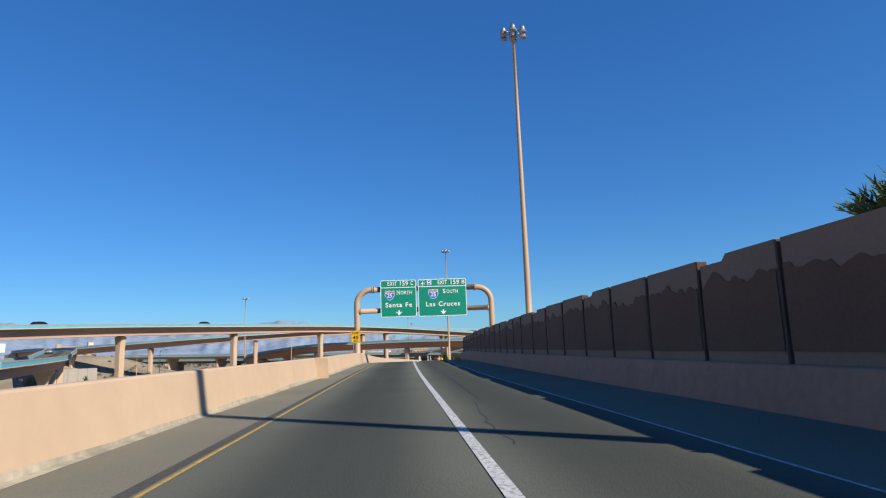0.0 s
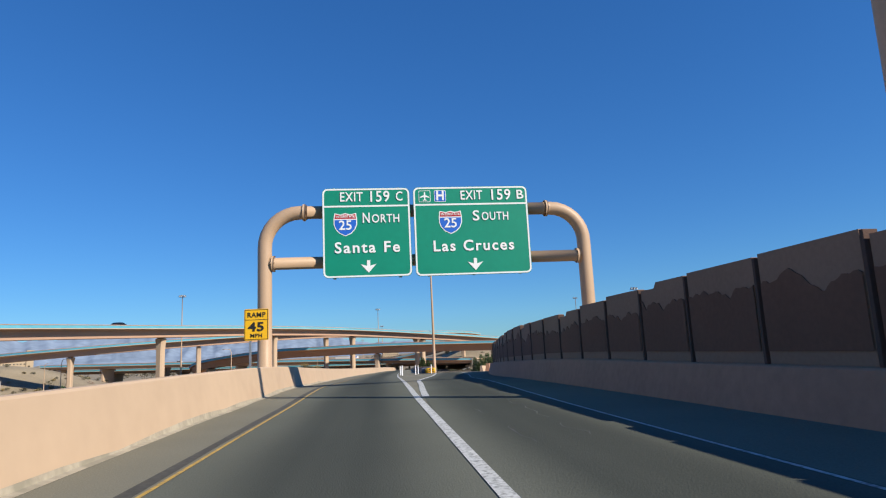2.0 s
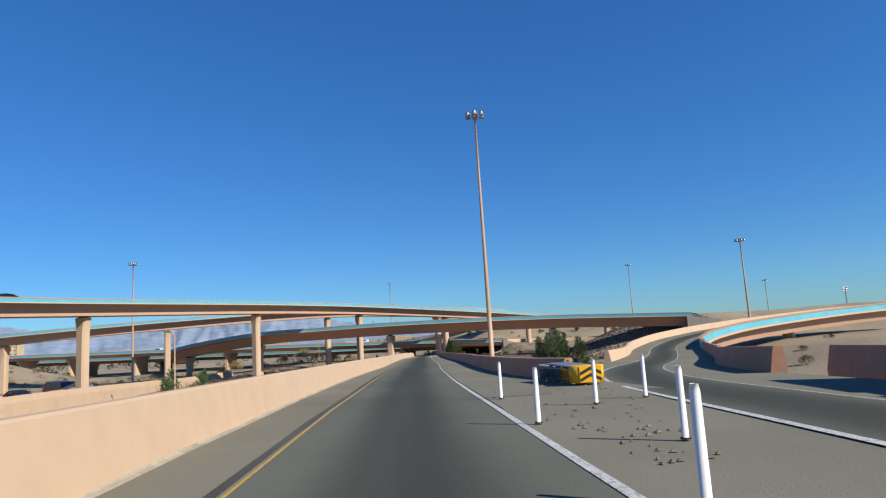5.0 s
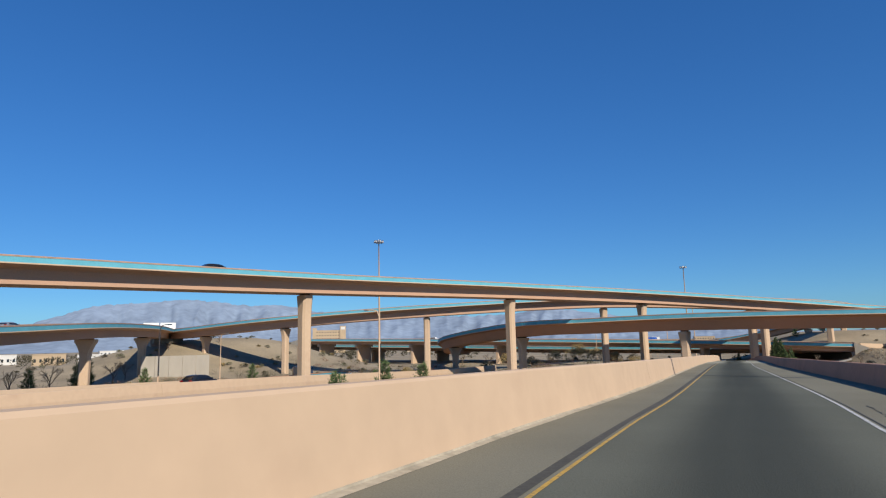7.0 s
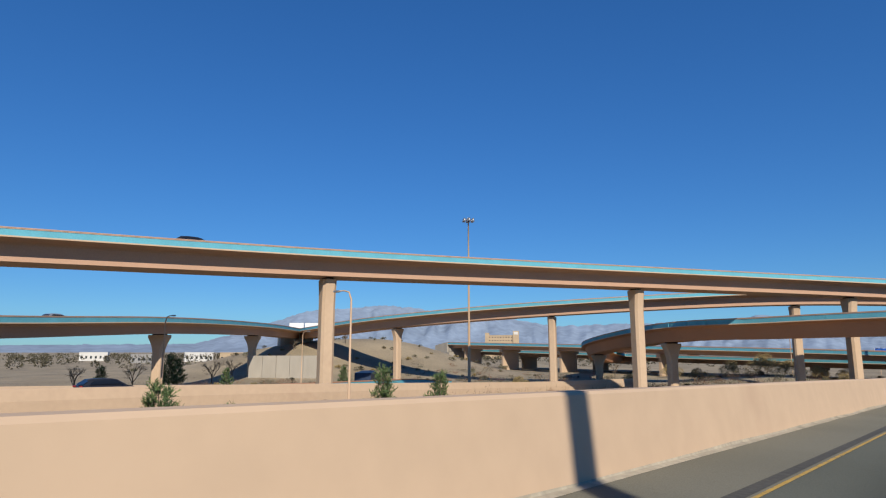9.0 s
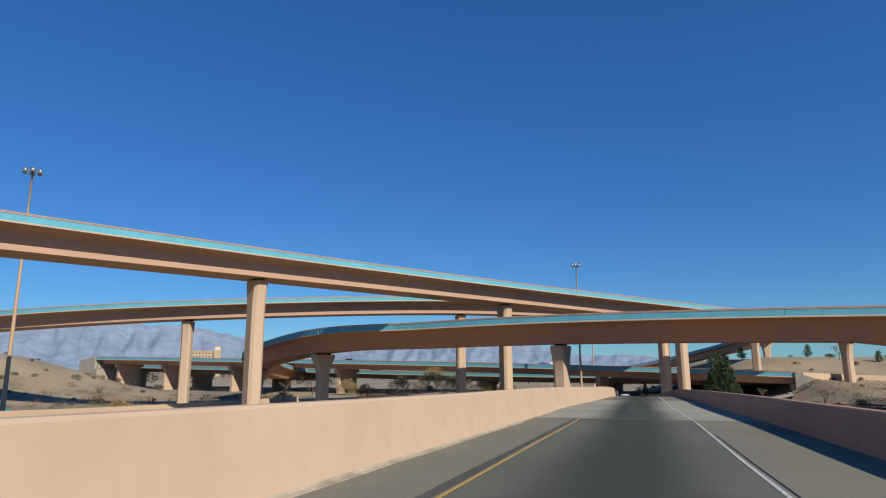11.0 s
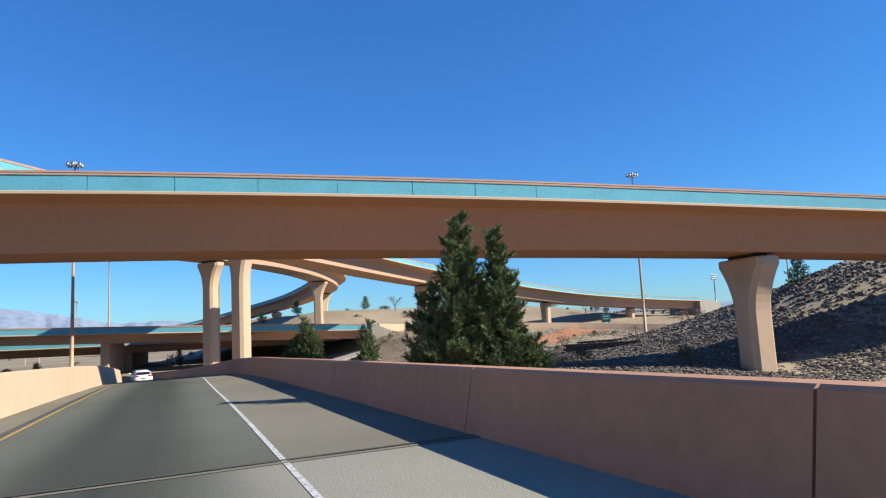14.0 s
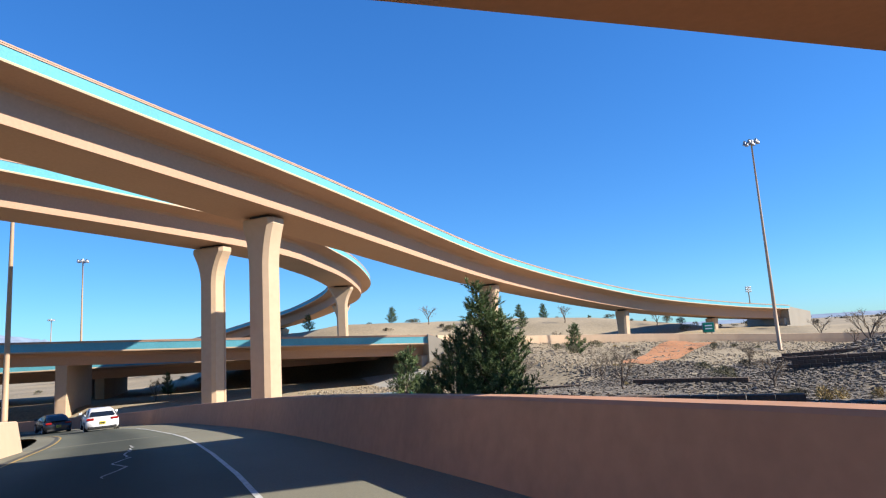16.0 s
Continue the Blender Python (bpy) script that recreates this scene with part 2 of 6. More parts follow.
def ribbon(pts, left, right, dz):
    """A flat strip between two offsets of a line, lifted by dz, with u across (from its middle) and v along it, in metres."""
    bm = bmesh.new()
    uv = bm.loops.layers.uv.new("UVMap")
    A, B = offset_line(pts, left, dz), offset_line(pts, right, dz)
    va, vb = [bm.verts.new(p) for p in A], [bm.verts.new(p) for p in B]
    run = 0.0
    for i in range(len(A) - 1):
        f = bm.faces.new((va[i], vb[i], vb[i + 1], va[i + 1]))
        step = (pts[i + 1] - pts[i]).length
        w0, w1 = (B[i] - A[i]).length / 2, (B[i + 1] - A[i + 1]).length / 2
        for lp, c in zip(f.loops, ((-w0, run), (w0, run), (w1, run + step), (-w1, run + step))):
            lp[uv].uv = c
        run += step
    return bm


def by_y(pts, table):
    """Values looked up along the line by its y."""
    ys, vs = zip(*table)
    return np.interp([p.y for p in pts], ys, vs)

# ---------------------------------------------------------------- the ramp that the camera drives along
ROAD_Z = [(-60, 0.3), (0, 0.28), (36, 0.22), (57, 0.24), (70, -0.07), (104, -1.04), (112, -1.23), (131, -1.68), (150, -2.13), (184, -2.99), (196, -3.31), (214, -3.75), (247, -4.68), (260, -5.03), (272, -5.58), (280, -6.08), (289, -6.75), (301, -7.6), (315, -8.75), (330, -9.8), (345, -10.8), (362, -11.6), (380, -12.0)]


def road_z(y):
    return float(np.interp(y, *zip(*ROAD_Z)))


ROAD = curve_through([(x, y, road_z(y)) for x, y in ((0.1, -60), (0.0, 0), (-0.1, 30), (0.0, 58), (0.25, 75), (0.55, 95), (1.2, 114), (2.4, 132.5), (3.55, 145), (5.75, 175.6), (7.15, 194.2), (8.6, 209.6), (9.75, 224.8), (11.15, 239.3),
                      (12.4, 254), (13.3, 267), (13.75, 278), (13.8, 289), (13.1, 301), (10.6, 315), (4.6, 330), (-5, 345), (-24, 362), (-60, 380))], 3.0)
EXIT = curve_through([(x, y, road_z(y) if y < 100 else float(np.interp(y, [105, 112, 120, 132, 148, 158, 170, 181, 193, 203, 212], [-1.08, -1.3, -1.65, -2.15, -2.6, -2.4, -1.8, -1.0, 0.0, 0.6, 0.8])))
                      for x, y in ((2.35, 30), (2.6, 50), (3.3, 62), (3.7, 68), (4.5, 74), (5.7, 82), (7.1, 93), (8.5, 104.5), (10.1, 111), (13.6, 119.5), (20.5, 132), (28.5, 148), (33.5, 158), (43, 170), (58, 181), (85, 193), (120, 203), (170, 212))], 3.0)
_y, _z = [p.y for p in ROAD], [p.z for p in ROAD]
EXIT = [Vector((p.x, p.y, p.z + (float(np.interp(p.y, _y, _z)) + 0.004 - p.z) * min(max((110 - p.y) / 10, 0.0), 1.0))) for p in EXIT]
# offsets from the line: yellow line, white line, left and right barrier
T_YEL = [(-60, -2.33), (8, -2.4), (36, -2.3), (54, -2.0), (66, -2.2), (104, -1.95), (112, -1.8), (131, -1.85), (150, -1.98), (184, -2.17), (196, -2.28), (214, -2.6), (240, -2.85), (253, -3.0), (266, -3.1), (277, -2.75), (290, -2.5), (300, -2.4)]
T_WH = [(-60, 0.88), (7, 0.93), (36, 1.07), (54, 1.18), (68, 1.45), (103, 2.1), (111, 2.15), (124, 2.13), (140, 1.95), (180, 1.55), (195, 1.43), (209, 1.28), (217, 1.2), (230, 1.13), (238, 1.0), (246, 0.95), (253, 0.87), (261, 0.93), (269, 1.13), (282, 1.2), (300, 0.95)]
T_LB = [(-60, -4.2), (12, -4.15), (39, -3.66), (57, -3.45), (75, -3.75), (105, -3.72), (132, -3.56), (150, -3.49), (185, -3.8), (194, -3.91), (219, -4.35), (250, -4.0), (270, -3.8), (287, -3.1), (300, -3.1)]
T_RB = [(104, 7.2), (107.8, 6.4), (110.4, 5.8), (114, 5.25), (118, 4.9), (125, 4.65), (135, 4.5), (165, 4.05), (202, 3.6), (214, 3.45), (236, 3.42), (250, 3.2), (270, 3.2), (300, 3.2)]
T_RB_ROAD = [(-60, 6.3), (60, 6.4), (80, 7.0), (100, 7.2), (108, 6.8), (112, 6.0), (118, 5.3), (135, 4.9), (202, 4.0), (300, 3.6)]

# road that comes off the low bridge and crosses the slope
MID = curve_through([(50, 332.5, -3.95), (60, 336.5, -4.45), (75, 337.5, -5.0), (90, 333, -5.7), (99, 328.7, -6.3), (107, 323.5, -6.9), (115, 318, -7.35), (125, 309, -8.0)], 3.0)
MXY = np.array([p[:] for p in MID])
RXY, EXY = np.array([p[:] for p in ROAD]), np.array([p[:] for p in EXIT])


def smooth(a, b, v):
    u = min(max((v - a) / (b - a), 0.0), 1.0)
    return u * u * (3 - 2 * u)


def ground_z(x, y):
    z = -8.8
    # high ground round the start of the ramp
    z += 8.2 * smooth(70, 10, y) * smooth(-60, -10, x) * smooth(60, 25, x)
    # hill that carries the abutment of the crossing flyover
    z += (2.5 - 1.6 * smooth(28, 46, x) * smooth(262, 282, y)) * smooth(17, 25, x) * smooth(312, 292, y + 0.6 * max(0.0, 45 - x)) * smooth(248, 270, y) + 8.6 * smooth(50, 84, x) * smooth(306, 264, y) * smooth(222, 262, y)
    # slope between the exit ramp and the ramp
    z += 5.0 * smooth(20, 70, x) * smooth(250, 200, y) * smooth(90, 130, y)
    # gravel slope below the crossing road and the long rise beyond it
    if x > 15 and y > 270:
        i = int(np.hypot(MXY[:, 0] - x, MXY[:, 1] - y).argmin())
        j = min(max(i, 1), len(MXY) - 2)
        tx, ty = MXY[j + 1, :2] - MXY[j - 1, :2]
        d = ((x - MXY[i, 0]) * ty - (y - MXY[i, 1]) * tx) / math.hypot(tx, ty)
        rise = -0.11 * d if d > 0 else 5.9 * (1 - 0.55 * smooth(110, 150, x)) * smooth(16, 55, -d)
        u = smooth(356, 368, y)
        z += max(0.0, MXY[i, 2] - 0.3 + rise - z) * (smooth(45, 52, x) * (1 - u) + smooth(18, 60, x) * u)
    # bank at the far landing on the other side
    z += 10.5 * math.exp(-(((x + 170) / 36) ** 2 + ((y - 303) / 38) ** 2))
    z += 6.5 * math.exp(-(((x + 140) / 24) ** 2 + ((y - 322) / 26) ** 2))
    # mound of brush below the low bridge
    z += 1.8 * math.exp(-(((x + 28) / 16) ** 2 + ((y - 330) / 14) ** 2))
    far = smooth(420, 1500, math.hypot(x, y - 200))
    z = z * (1 - far) - 7.5 * far
    z += 0.5 * noise.noise((x * 0.03, y * 0.03, 0.0)) + 0.22 * noise.noise((x * 0.15, y * 0.15, 3.0))
    # higher ground beside the ramp on its other side, up to the side road
    z += 1.2 * smooth(-78, -58, x) * smooth(12, -6, x) * smooth(85, 115, y) * smooth(262, 225, y)
    # bank beside the start of the ramp
    if -45 < x < 2 and y < 120:
        u = smooth(116, 96, y)
        z = max(z, z * (1 - u) + u * (road_z(y) - 1.5 - 0.22 * max(0.0, -x - 8)))
    # cut for the ramps
    for line, half in ((RXY, 7.5), (EXY, 7.0)):
        d = np.hypot(line[:, 0] - x, line[:, 1] - y)
        i = int(d.argmin())
        lim = line[i, 2] - 0.9
        if d[i] < half + 6:
            z = min(z, lim + 0.9 * max(0.0, d[i] - half))
    return z


def grid_lines(lo, hi, near_lo, near_hi, step):
    a = list(np.arange(near_lo, near_hi + 0.1, step))
    out, v, s = [], near_hi, step
    while v < hi:
        s *= 1.35
        v += s
        out.append(min(v, hi))
    left, v, s = [], near_lo, step
    while v > lo:
        s *= 1.35
        v -= s
        left.append(max(v, lo))
    return left[::-1] + a + out


bm = bmesh.new()
XS, YS = grid_lines(-3800, 3800, -220, 190, 3.5), grid_lines(-1500, 4200, -40, 470, 3.5)
grid = [[bm.verts.new((x, y, ground_z(x, y))) for x in XS] for y in YS]
for r, s in zip(grid, grid[1:]):
    for k in range(len(XS) - 1):
        bm.faces.new((r[k], r[k + 1], s[k + 1], s[k])).smooth = True
ground = tagged(part("ground", bm, EARTH), "dry brown earth with gravel and sparse scrub", "ground", kind="structure")


# carriageway: lane, shoulders and marks are strips side by side
YEL, WH, LB, RB = (by_y(ROAD, t) for t in (T_YEL, T_WH, T_LB, T_RB_ROAD))


def strip(name, line, left, right, dz, mat, label, category="road"):
    return tagged(part(name, ribbon(line, left, right, dz), mat), label, category, kind="structure")


n_conc = [i for i, p in enumerate(ROAD) if 208.5 < p.y < 242]
n_a, n_b = n_conc[0], n_conc[-1]


def span(line, table, a, b):
    return line[a : b + 1], [t[a : b + 1] for t in table]


for k, (a, b, lane_mat, side_mat, words) in enumerate(((0, n_a, ASPHALT, SHOULDER, "dark worn asphalt"), (n_a, n_b, CONCRETE_ROAD, CONCRETE_SIDE, "pale grooved concrete bridge pavement"), (n_b, len(ROAD) - 1, ASPHALT, SHOULDER, "dark worn asphalt"))):
    pts, (yel, wh, lb, rb) = span(ROAD, (YEL, WH, LB, RB), a, b)
    strip(f"road_{k + 1}", pts, yel, wh, 0.0, lane_mat, words + " ramp lane darkened by tyres")
    strip(f"shoulder_left_{k + 1}", pts, lb - 0.3, yel, 0.0, side_mat, "dusty pale shoulder beside the left barrier", "road shoulder")
    strip(f"shoulder_right_{k + 1}", pts, wh, rb, 0.0, side_mat, "dusty pale shoulder on the right of the lane", "road shoulder")
exit_pts = [p for p in EXIT]
strip("road_exit", exit_pts, -1.4, 1.45, 0.005, ASPHALT, "grey asphalt exit lane curving away")
strip("shoulder_exit_left", [p for p in EXIT if p.y > 112], -3.6, -1.4, 0.004, SHOULDER, "dusty pale shoulder of the exit ramp", "road shoulder")
strip("shoulder_exit_right", exit_pts, 1.45, 4.2, 0.004, SHOULDER, "dusty pale shoulder of the exit ramp", "road shoulder")
early = [i for i, p in enumerate(ROAD) if p.y < 31]
pts, (wh,) = span(ROAD, (WH,), 0, early[-1])
strip("road_exit_approach", pts, wh, 3.8, 0.004, ASPHALT, "grey asphalt exit lane beside the ramp lane")


def mark(name, line, off, width, mat, label, dz=0.03):
    o = np.array(off) if not isinstance(off, float) else np.full(len(line), off)
    w = np.array(width) if not isinstance(width, float) else np.full(len(line), width)
    return strip(name, line, o - w / 2, o + w / 2, dz, mat, label, "road marking")


for a, b in ((-61, 210), (241, 400)):
    run = [i for i, p in enumerate(ROAD) if a < p.y < b]
    mark("marking_yellow", [ROAD[i] for i in run], YEL[run], 0.055, YELLOW_LINE, "worn yellow edge line painted on the pavement", 0.006)
    mark("seam_left", [ROAD[i] for i in run], YEL[run] - 0.16, np.array([0.16 + 0.09 * noise.noise((ROAD[i].y * 0.4, 2.0, 0)) for i in run]), SEAM, "dark worn seam beside the yellow line", 0.005)
W_WIDTH = by_y(ROAD, [(-60, 0.15), (45, 0.16), (60, 0.18), (96, 0.13), (108, 0.12), (122, 0.075), (200, 0.055), (240, 0.07), (400, 0.085)])
for a, b, dz in ((-61, 116, 0.0095), (113, 400, 0.006)):
    run = [i for i, p in enumerate(ROAD) if a < p.y < b]
    mark("marking_white", [ROAD[i] for i in run], WH[run], W_WIDTH[run], WHITE_LINE, "worn white line painted on the pavement", dz)
mark("marking_exit_left", [p for p in EXIT if p.y > 52], -1.36, by_y([p for p in EXIT if p.y > 52], [(52, 0.2), (104, 0.17), (114, 0.09), (300, 0.09)]), WHITE_LINE, "worn white gore line of the exit lane", 0.010)
mark("marking_exit_right", EXIT, 1.38, 0.06, WHITE_LINE, "thin white edge line of the exit lane", 0.010)
mark("marking_approach", pts, 3.76, 0.05, WHITE_LINE, "thin white edge line in the wall's shade", 0.009)
mark("seam_right", [p for p in ROAD if 100 < p.y < 205], np.array([w for w, p in zip(WH, ROAD) if 100 < p.y < 205]) + 0.11, 0.02, TAR, "dark sealed seam beside the white line", 0.007)

# sealed cracks
random.seed(5)
for y0, x0, length, drift in ((16, 1.9, 16, 0.4), (22, 2.6, 9, -0.5), (35, 1.8, 14, 0.3), (44, 2.8, 8, 0.4), (8, 1.4, 6, 0.3), (128, 2.4, 12, 0.1)):
    seg = [p for p in ROAD if y0 - 2 < p.y < y0 + length + 2]
    fine = curve_through([p[:] for p in seg], 0.3)
    o = [x0 + drift * (p.y - y0) / length + 0.13 * noise.noise((p.y * 0.5, x0, 0)) + 0.12 * noise.noise((p.y * 1.7, x0, 4)) + 0.05 * noise.noise((p.y * 5.0, x0, 6)) for p in fine]
    mark("crack_seal", fine, np.array(o), np.array([0.012 + 0.05 * abs(noise.noise((p.y * 2.2, x0, 9))) for p in fine]), CRACK, "dark tar seal over a crack", 0.0085 if x0 > 1.0 else 0.005)
for y0 in (104, 118, 131):
    i = min(range(len(ROAD)), key=lambda k: abs(ROAD[k].y - y0))
    cross = [ROAD[i] + Vector((2.0 + 0.16 * k, 0.15 * noise.noise((k, y0, 0)), 0)) for k in range(14)]
    mark("crack_seal", cross, 0.0, 0.06, TAR, "dark tar seal over a crack", 0.02)

BARRIER = [(0, 0), (0.015, 0.09), (0.16, 1.03), (0.20, 1.07), (0.43, 1.07), (0.47, 1.03), (0.52, 0.0), (0.52, -1.6), (0, -1.6)]


def barrier(name, pts, side, label, mat, height=0.86, joints=(), deep=1.6, tall=None):
    """A sloped concrete barrier whose foot runs along pts; side -1: it stands on the left. joints: y of its open joints; tall: its height by y, in place of one height."""
    k = (1.0 if tall else height) / 1.07
    prof = [(side * x, z * k if z > 0 else (-deep if z < 0 else z)) for x, z in BARRIER]
    prof = prof if side < 0 else prof[::-1]
    cuts = sorted(joints)
    runs, run = [], [pts[0]]
    for p, q in zip(pts, pts[1:]):
        while cuts and p.y < cuts[0] <= q.y:
            u = (cuts[0] - p.y) / (q.y - p.y)
            c, d = p.lerp(q, u), (q - p).normalized() * 0.012
            run.append(c - d)
            runs.append(run)
            run = [c + d]
            cuts.pop(0)
        run.append(q)
    runs.append(run)
    top = thing(name, label, "barrier", kind="structure")
    for run in runs:
        if len(run) > 1:
            part("barrier_length", sweep(run, prof, tall=tall), mat, top)
    if len(runs) > 1:
        core = [(side * (0.2 + 0.12 * a), z) for a, z in ((0, -0.5), (0, 0.98 * k), (1, 0.98 * k), (1, -0.5))]
        part("joint_filler", sweep(pts, core if side < 0 else core[::-1], tall=tall), DARK, top, "dark gap between the lengths")
    return top


barrier("barrier_left", [p for p in offset_line(ROAD, LB) if p.y < 287.5], -1, "peach painted concrete barrier with open joints along the ramp", PEACH, joints=(30, 77, 104, 150.5, 209.6, 210.5, 222.0, 262.0), tall=((0, 0.95), (60, 0.96), (100, 1.0), (200, 0.99), (214, 1.06), (250, 1.05), (288, 0.95)))
FOOT = material("dusty_unpainted_concrete", (0.46, 0.40, 0.30), 0.95, vary=0.2, grain=9, stain=1.1, bump=0.2, blot=(0.30, 0.27, 0.20), blot_scale=1.6, blot_cut=(0.52, 0.66, 0.8))
foot_line = curve_through([p[:] for p in offset_line(ROAD, LB) if -50 < p.y < 209], 1.2)
bm = bmesh.new()
rows = []
for p, r in zip(foot_line, rights(foot_line)):
    w = 0.13 + 0.07 * noise.noise((p.y * 0.35, 1.0, 0)) + 0.04 * noise.noise((p.y * 1.9, 1.0, 0))
    up = (0.09 + 0.07 * noise.noise((p.y * 0.27, 7.0, 0)) + 0.04 * noise.noise((p.y * 1.3, 7.0, 0))) * (1.0 if p.y < 80 else 0.5)
    up = max(up, 0.012)
    rows.append([bm.verts.new(p + r * x + Vector((0, 0, z))) for x, z in ((w, 0.004), (0.012, 0.018), (0.009 - 0.16 * up, up))])
for a, b in zip(rows, rows[1:]):
    for k in range(2):
        bm.faces.new((a[k], b[k], b[k + 1], a[k + 1]))
bmesh.ops.recalc_face_normals(bm, faces=bm.faces[:])
tagged(part("trim_barrier_foot", bm, FOOT), "pale dusty unpainted foot along the left barrier", "barrier foot", kind="structure")
RB_LINE = [p for p in offset_line(ROAD, by_y(ROAD, T_RB)) if 106 < p.y < 352]
k = next(i for i, p in enumerate(RB_LINE) if p.y > 110.6)
RB_LINE = [RB_LINE[k - 1].lerp(RB_LINE[k], (110.2 - RB_LINE[k - 1].y) / (RB_LINE[k].y - RB_LINE[k - 1].y))] + RB_LINE[k:]
barrier("barrier_right", RB_LINE, 1, "concrete barrier along the ramp, shade toned into its rose face", PEACH_R, tall=((110, 0.79), (205, 0.77), (214, 0.81), (230, 0.85), (256, 0.81), (266, 0.88), (290, 0.93)), joints=(136, 160, 185, 207, 218, 229.2, 234.4, 239.3, 247, 262, 282))
WALL_LINE = curve_through([(x, y, road_z(y) + 0.02) for x, y in ((6.05, -60), (6.05, 0), (6.05, 30), (6.0, 45), (5.92, 56), (6.2, 64), (6.95, 71.5), (8.94, 84), (11.26, 94.5), (14.2, 106))], 2.4)
barrier("barrier_wall", WALL_LINE, 1, "concrete barrier below the sound wall, shade put into its rose tone", PEACH_R, 0.74)
EL = [p for p in offset_line(EXIT, -3.3) if p.x > 17.5 or p.y > 170]
barrier("barrier_exit_left", EL, -1, "peach painted concrete barrier of the exit ramp", PEACH)
ER = [p for p in offset_line(EXIT, 3.9) if p.y > 104 or p.x > 40]
barrier("barrier_exit_right", [p for p in ER if p.y < 153], 1, "concrete barrier of the exit ramp, shade put into its rose tone", PEACH_R)

# sound wall: panels with a mountain relief between dark posts
wall = thing("sound_wall", "rose and brown concrete sound wall with a mountain relief between posts", "sound wall", kind="structure")
POST_Y = [9.9 - 2.83 * k for k in range(17, -1, -1)] + [9.9 + 2.83 * k for k in range(1, 9)] + [34.85 + 2.31 * k for k in range(6)] + [48.7 + 2.13 * k for k in range(8)] + [65.8 + 2.25 * k for k in range(17)]


def wall_at(y):
    i = max(1, next((k for k, p in enumerate(WALL_LINE) if p.y >= y), len(WALL_LINE) - 1))
    a, b = WALL_LINE[i - 1], WALL_LINE[i]
    return a.lerp(b, min(max((y - a.y) / (b.y - a.y), 0.0), 1.0))


for i, (a, b) in enumerate((wall_at(y0), wall_at(y1)) for y0, y1 in zip(POST_Y, POST_Y[1:])):
    d = (b - a).normalized()
    r = Vector((d.y, -d.x, 0)).normalized()
    q = a + r * 0.34
    m = Matrix.Translation(q) @ Matrix(((d.x, r.x, 0, 0), (d.y, r.y, 0, 0), (d.z, 0, 1, 0), (0, 0, 0, 1)))
    L = (b - a).length
    top = float(np.interp(a.y, [-40, 21, 44, 49, 55, 60, 64, 68, 75, 104], [3.16, 3.14, 2.80, 2.74, 2.52, 2.42, 2.38, 2.22, 1.92, 1.35])) - a.z
    step = 0.13 if i % 3 == 2 else 0.0
    # backing panel with a stepped top
    bm = bmesh.new()
    out = [(0.08, 0.35), (L - 0.08, 0.35), (L - 0.08, top - step), (L * 0.66, top - step), (L * 0.6, top), (0.08, top)]
    f = [bm.verts.new(m @ Vector((x, 0.06, z))) for x, z in out]
    g = [bm.verts.new(m @ Vector((x, 0.22, z))) for x, z in out]
    bm.faces.new(f)
    bm.faces.new(g[::-1])
    for k in range(len(out)):
        bm.faces.new((f[k], g[k], g[(k + 1) % len(out)], f[(k + 1) % len(out)]))
    panel = part("panel", bm, WALL_TAN, wall)
    # proud mountain silhouettes
    for lo, base, amp, seed in ((0.95, top - 0.52, 0.36, 1.0), (0.4, 0.52, 0.26, 9.0)):
        bm = bmesh.new()
        n = 30
        up = []
        for k in range(n + 1):
            x = 0.1 + (L - 0.2) * k / n
            s = a.y + x
            up.append((x, base + amp * (noise.noise((s * 0.55, seed, 0)) + 0.7 * noise.noise((s * 1.7, seed, 2)) + 0.4 * noise.noise((s * 4.8, seed, 5)))))
        f = [bm.verts.new(m @ Vector((x, 0.035, z))) for x, z in up]
        g = [bm.verts.new(m @ Vector((x, 0.07, z))) for x, z in up]
        f0 = [bm.verts.new(m @ Vector((x, 0.035, lo))) for x, z in up]
        for k in range(n):
            if up[k][1] > lo and up[k + 1][1] > lo:
                bm.faces.new((f0[k], f0[k + 1], f[k + 1], f[k]))
                bm.faces.new((f[k], f[k + 1], g[k + 1], g[k]))
        part("relief", bm, WALL_BROWN, panel, "brown mountain relief")
    part("post", box((-0.03, 0.02, 0.3), (0.035, 0.24, top - 0.02), 0.008, m=m), WALL_POST, wall, "dark brown post")

# expansion joints where the concrete pavement begins and ends
for y0 in (208.6, 240.9, 285.0):
    i = min(range(len(ROAD)), key=lambda k: abs(ROAD[k].y - y0))
    r = rights(ROAD)[i]
    cross = [ROAD[i] + r * (LB[i] + (RB[i] - LB[i]) * k / 12) for k in range(13)]
    mark("expansion_joint", cross, 0.0, 0.06, SEAM, "dark expansion joint across the pavement", 0.013)
    mark("joint_nosing", cross, 0.13, 0.09, SHOULDER, "dusty concrete nosing beside the joint", 0.012)
ribbed(TURQ, 0.12, 0.03)

# ---------------------------------------------------------------- flyovers


def nearest(line, x, y):
    i = min(range(len(line)), key=lambda k: (line[k].x - x) ** 2 + (line[k].y - y) ** 2)
    d = line[min(i + 1, len(line) - 1)] - line[max(i - 1, 0)]
    return i, d


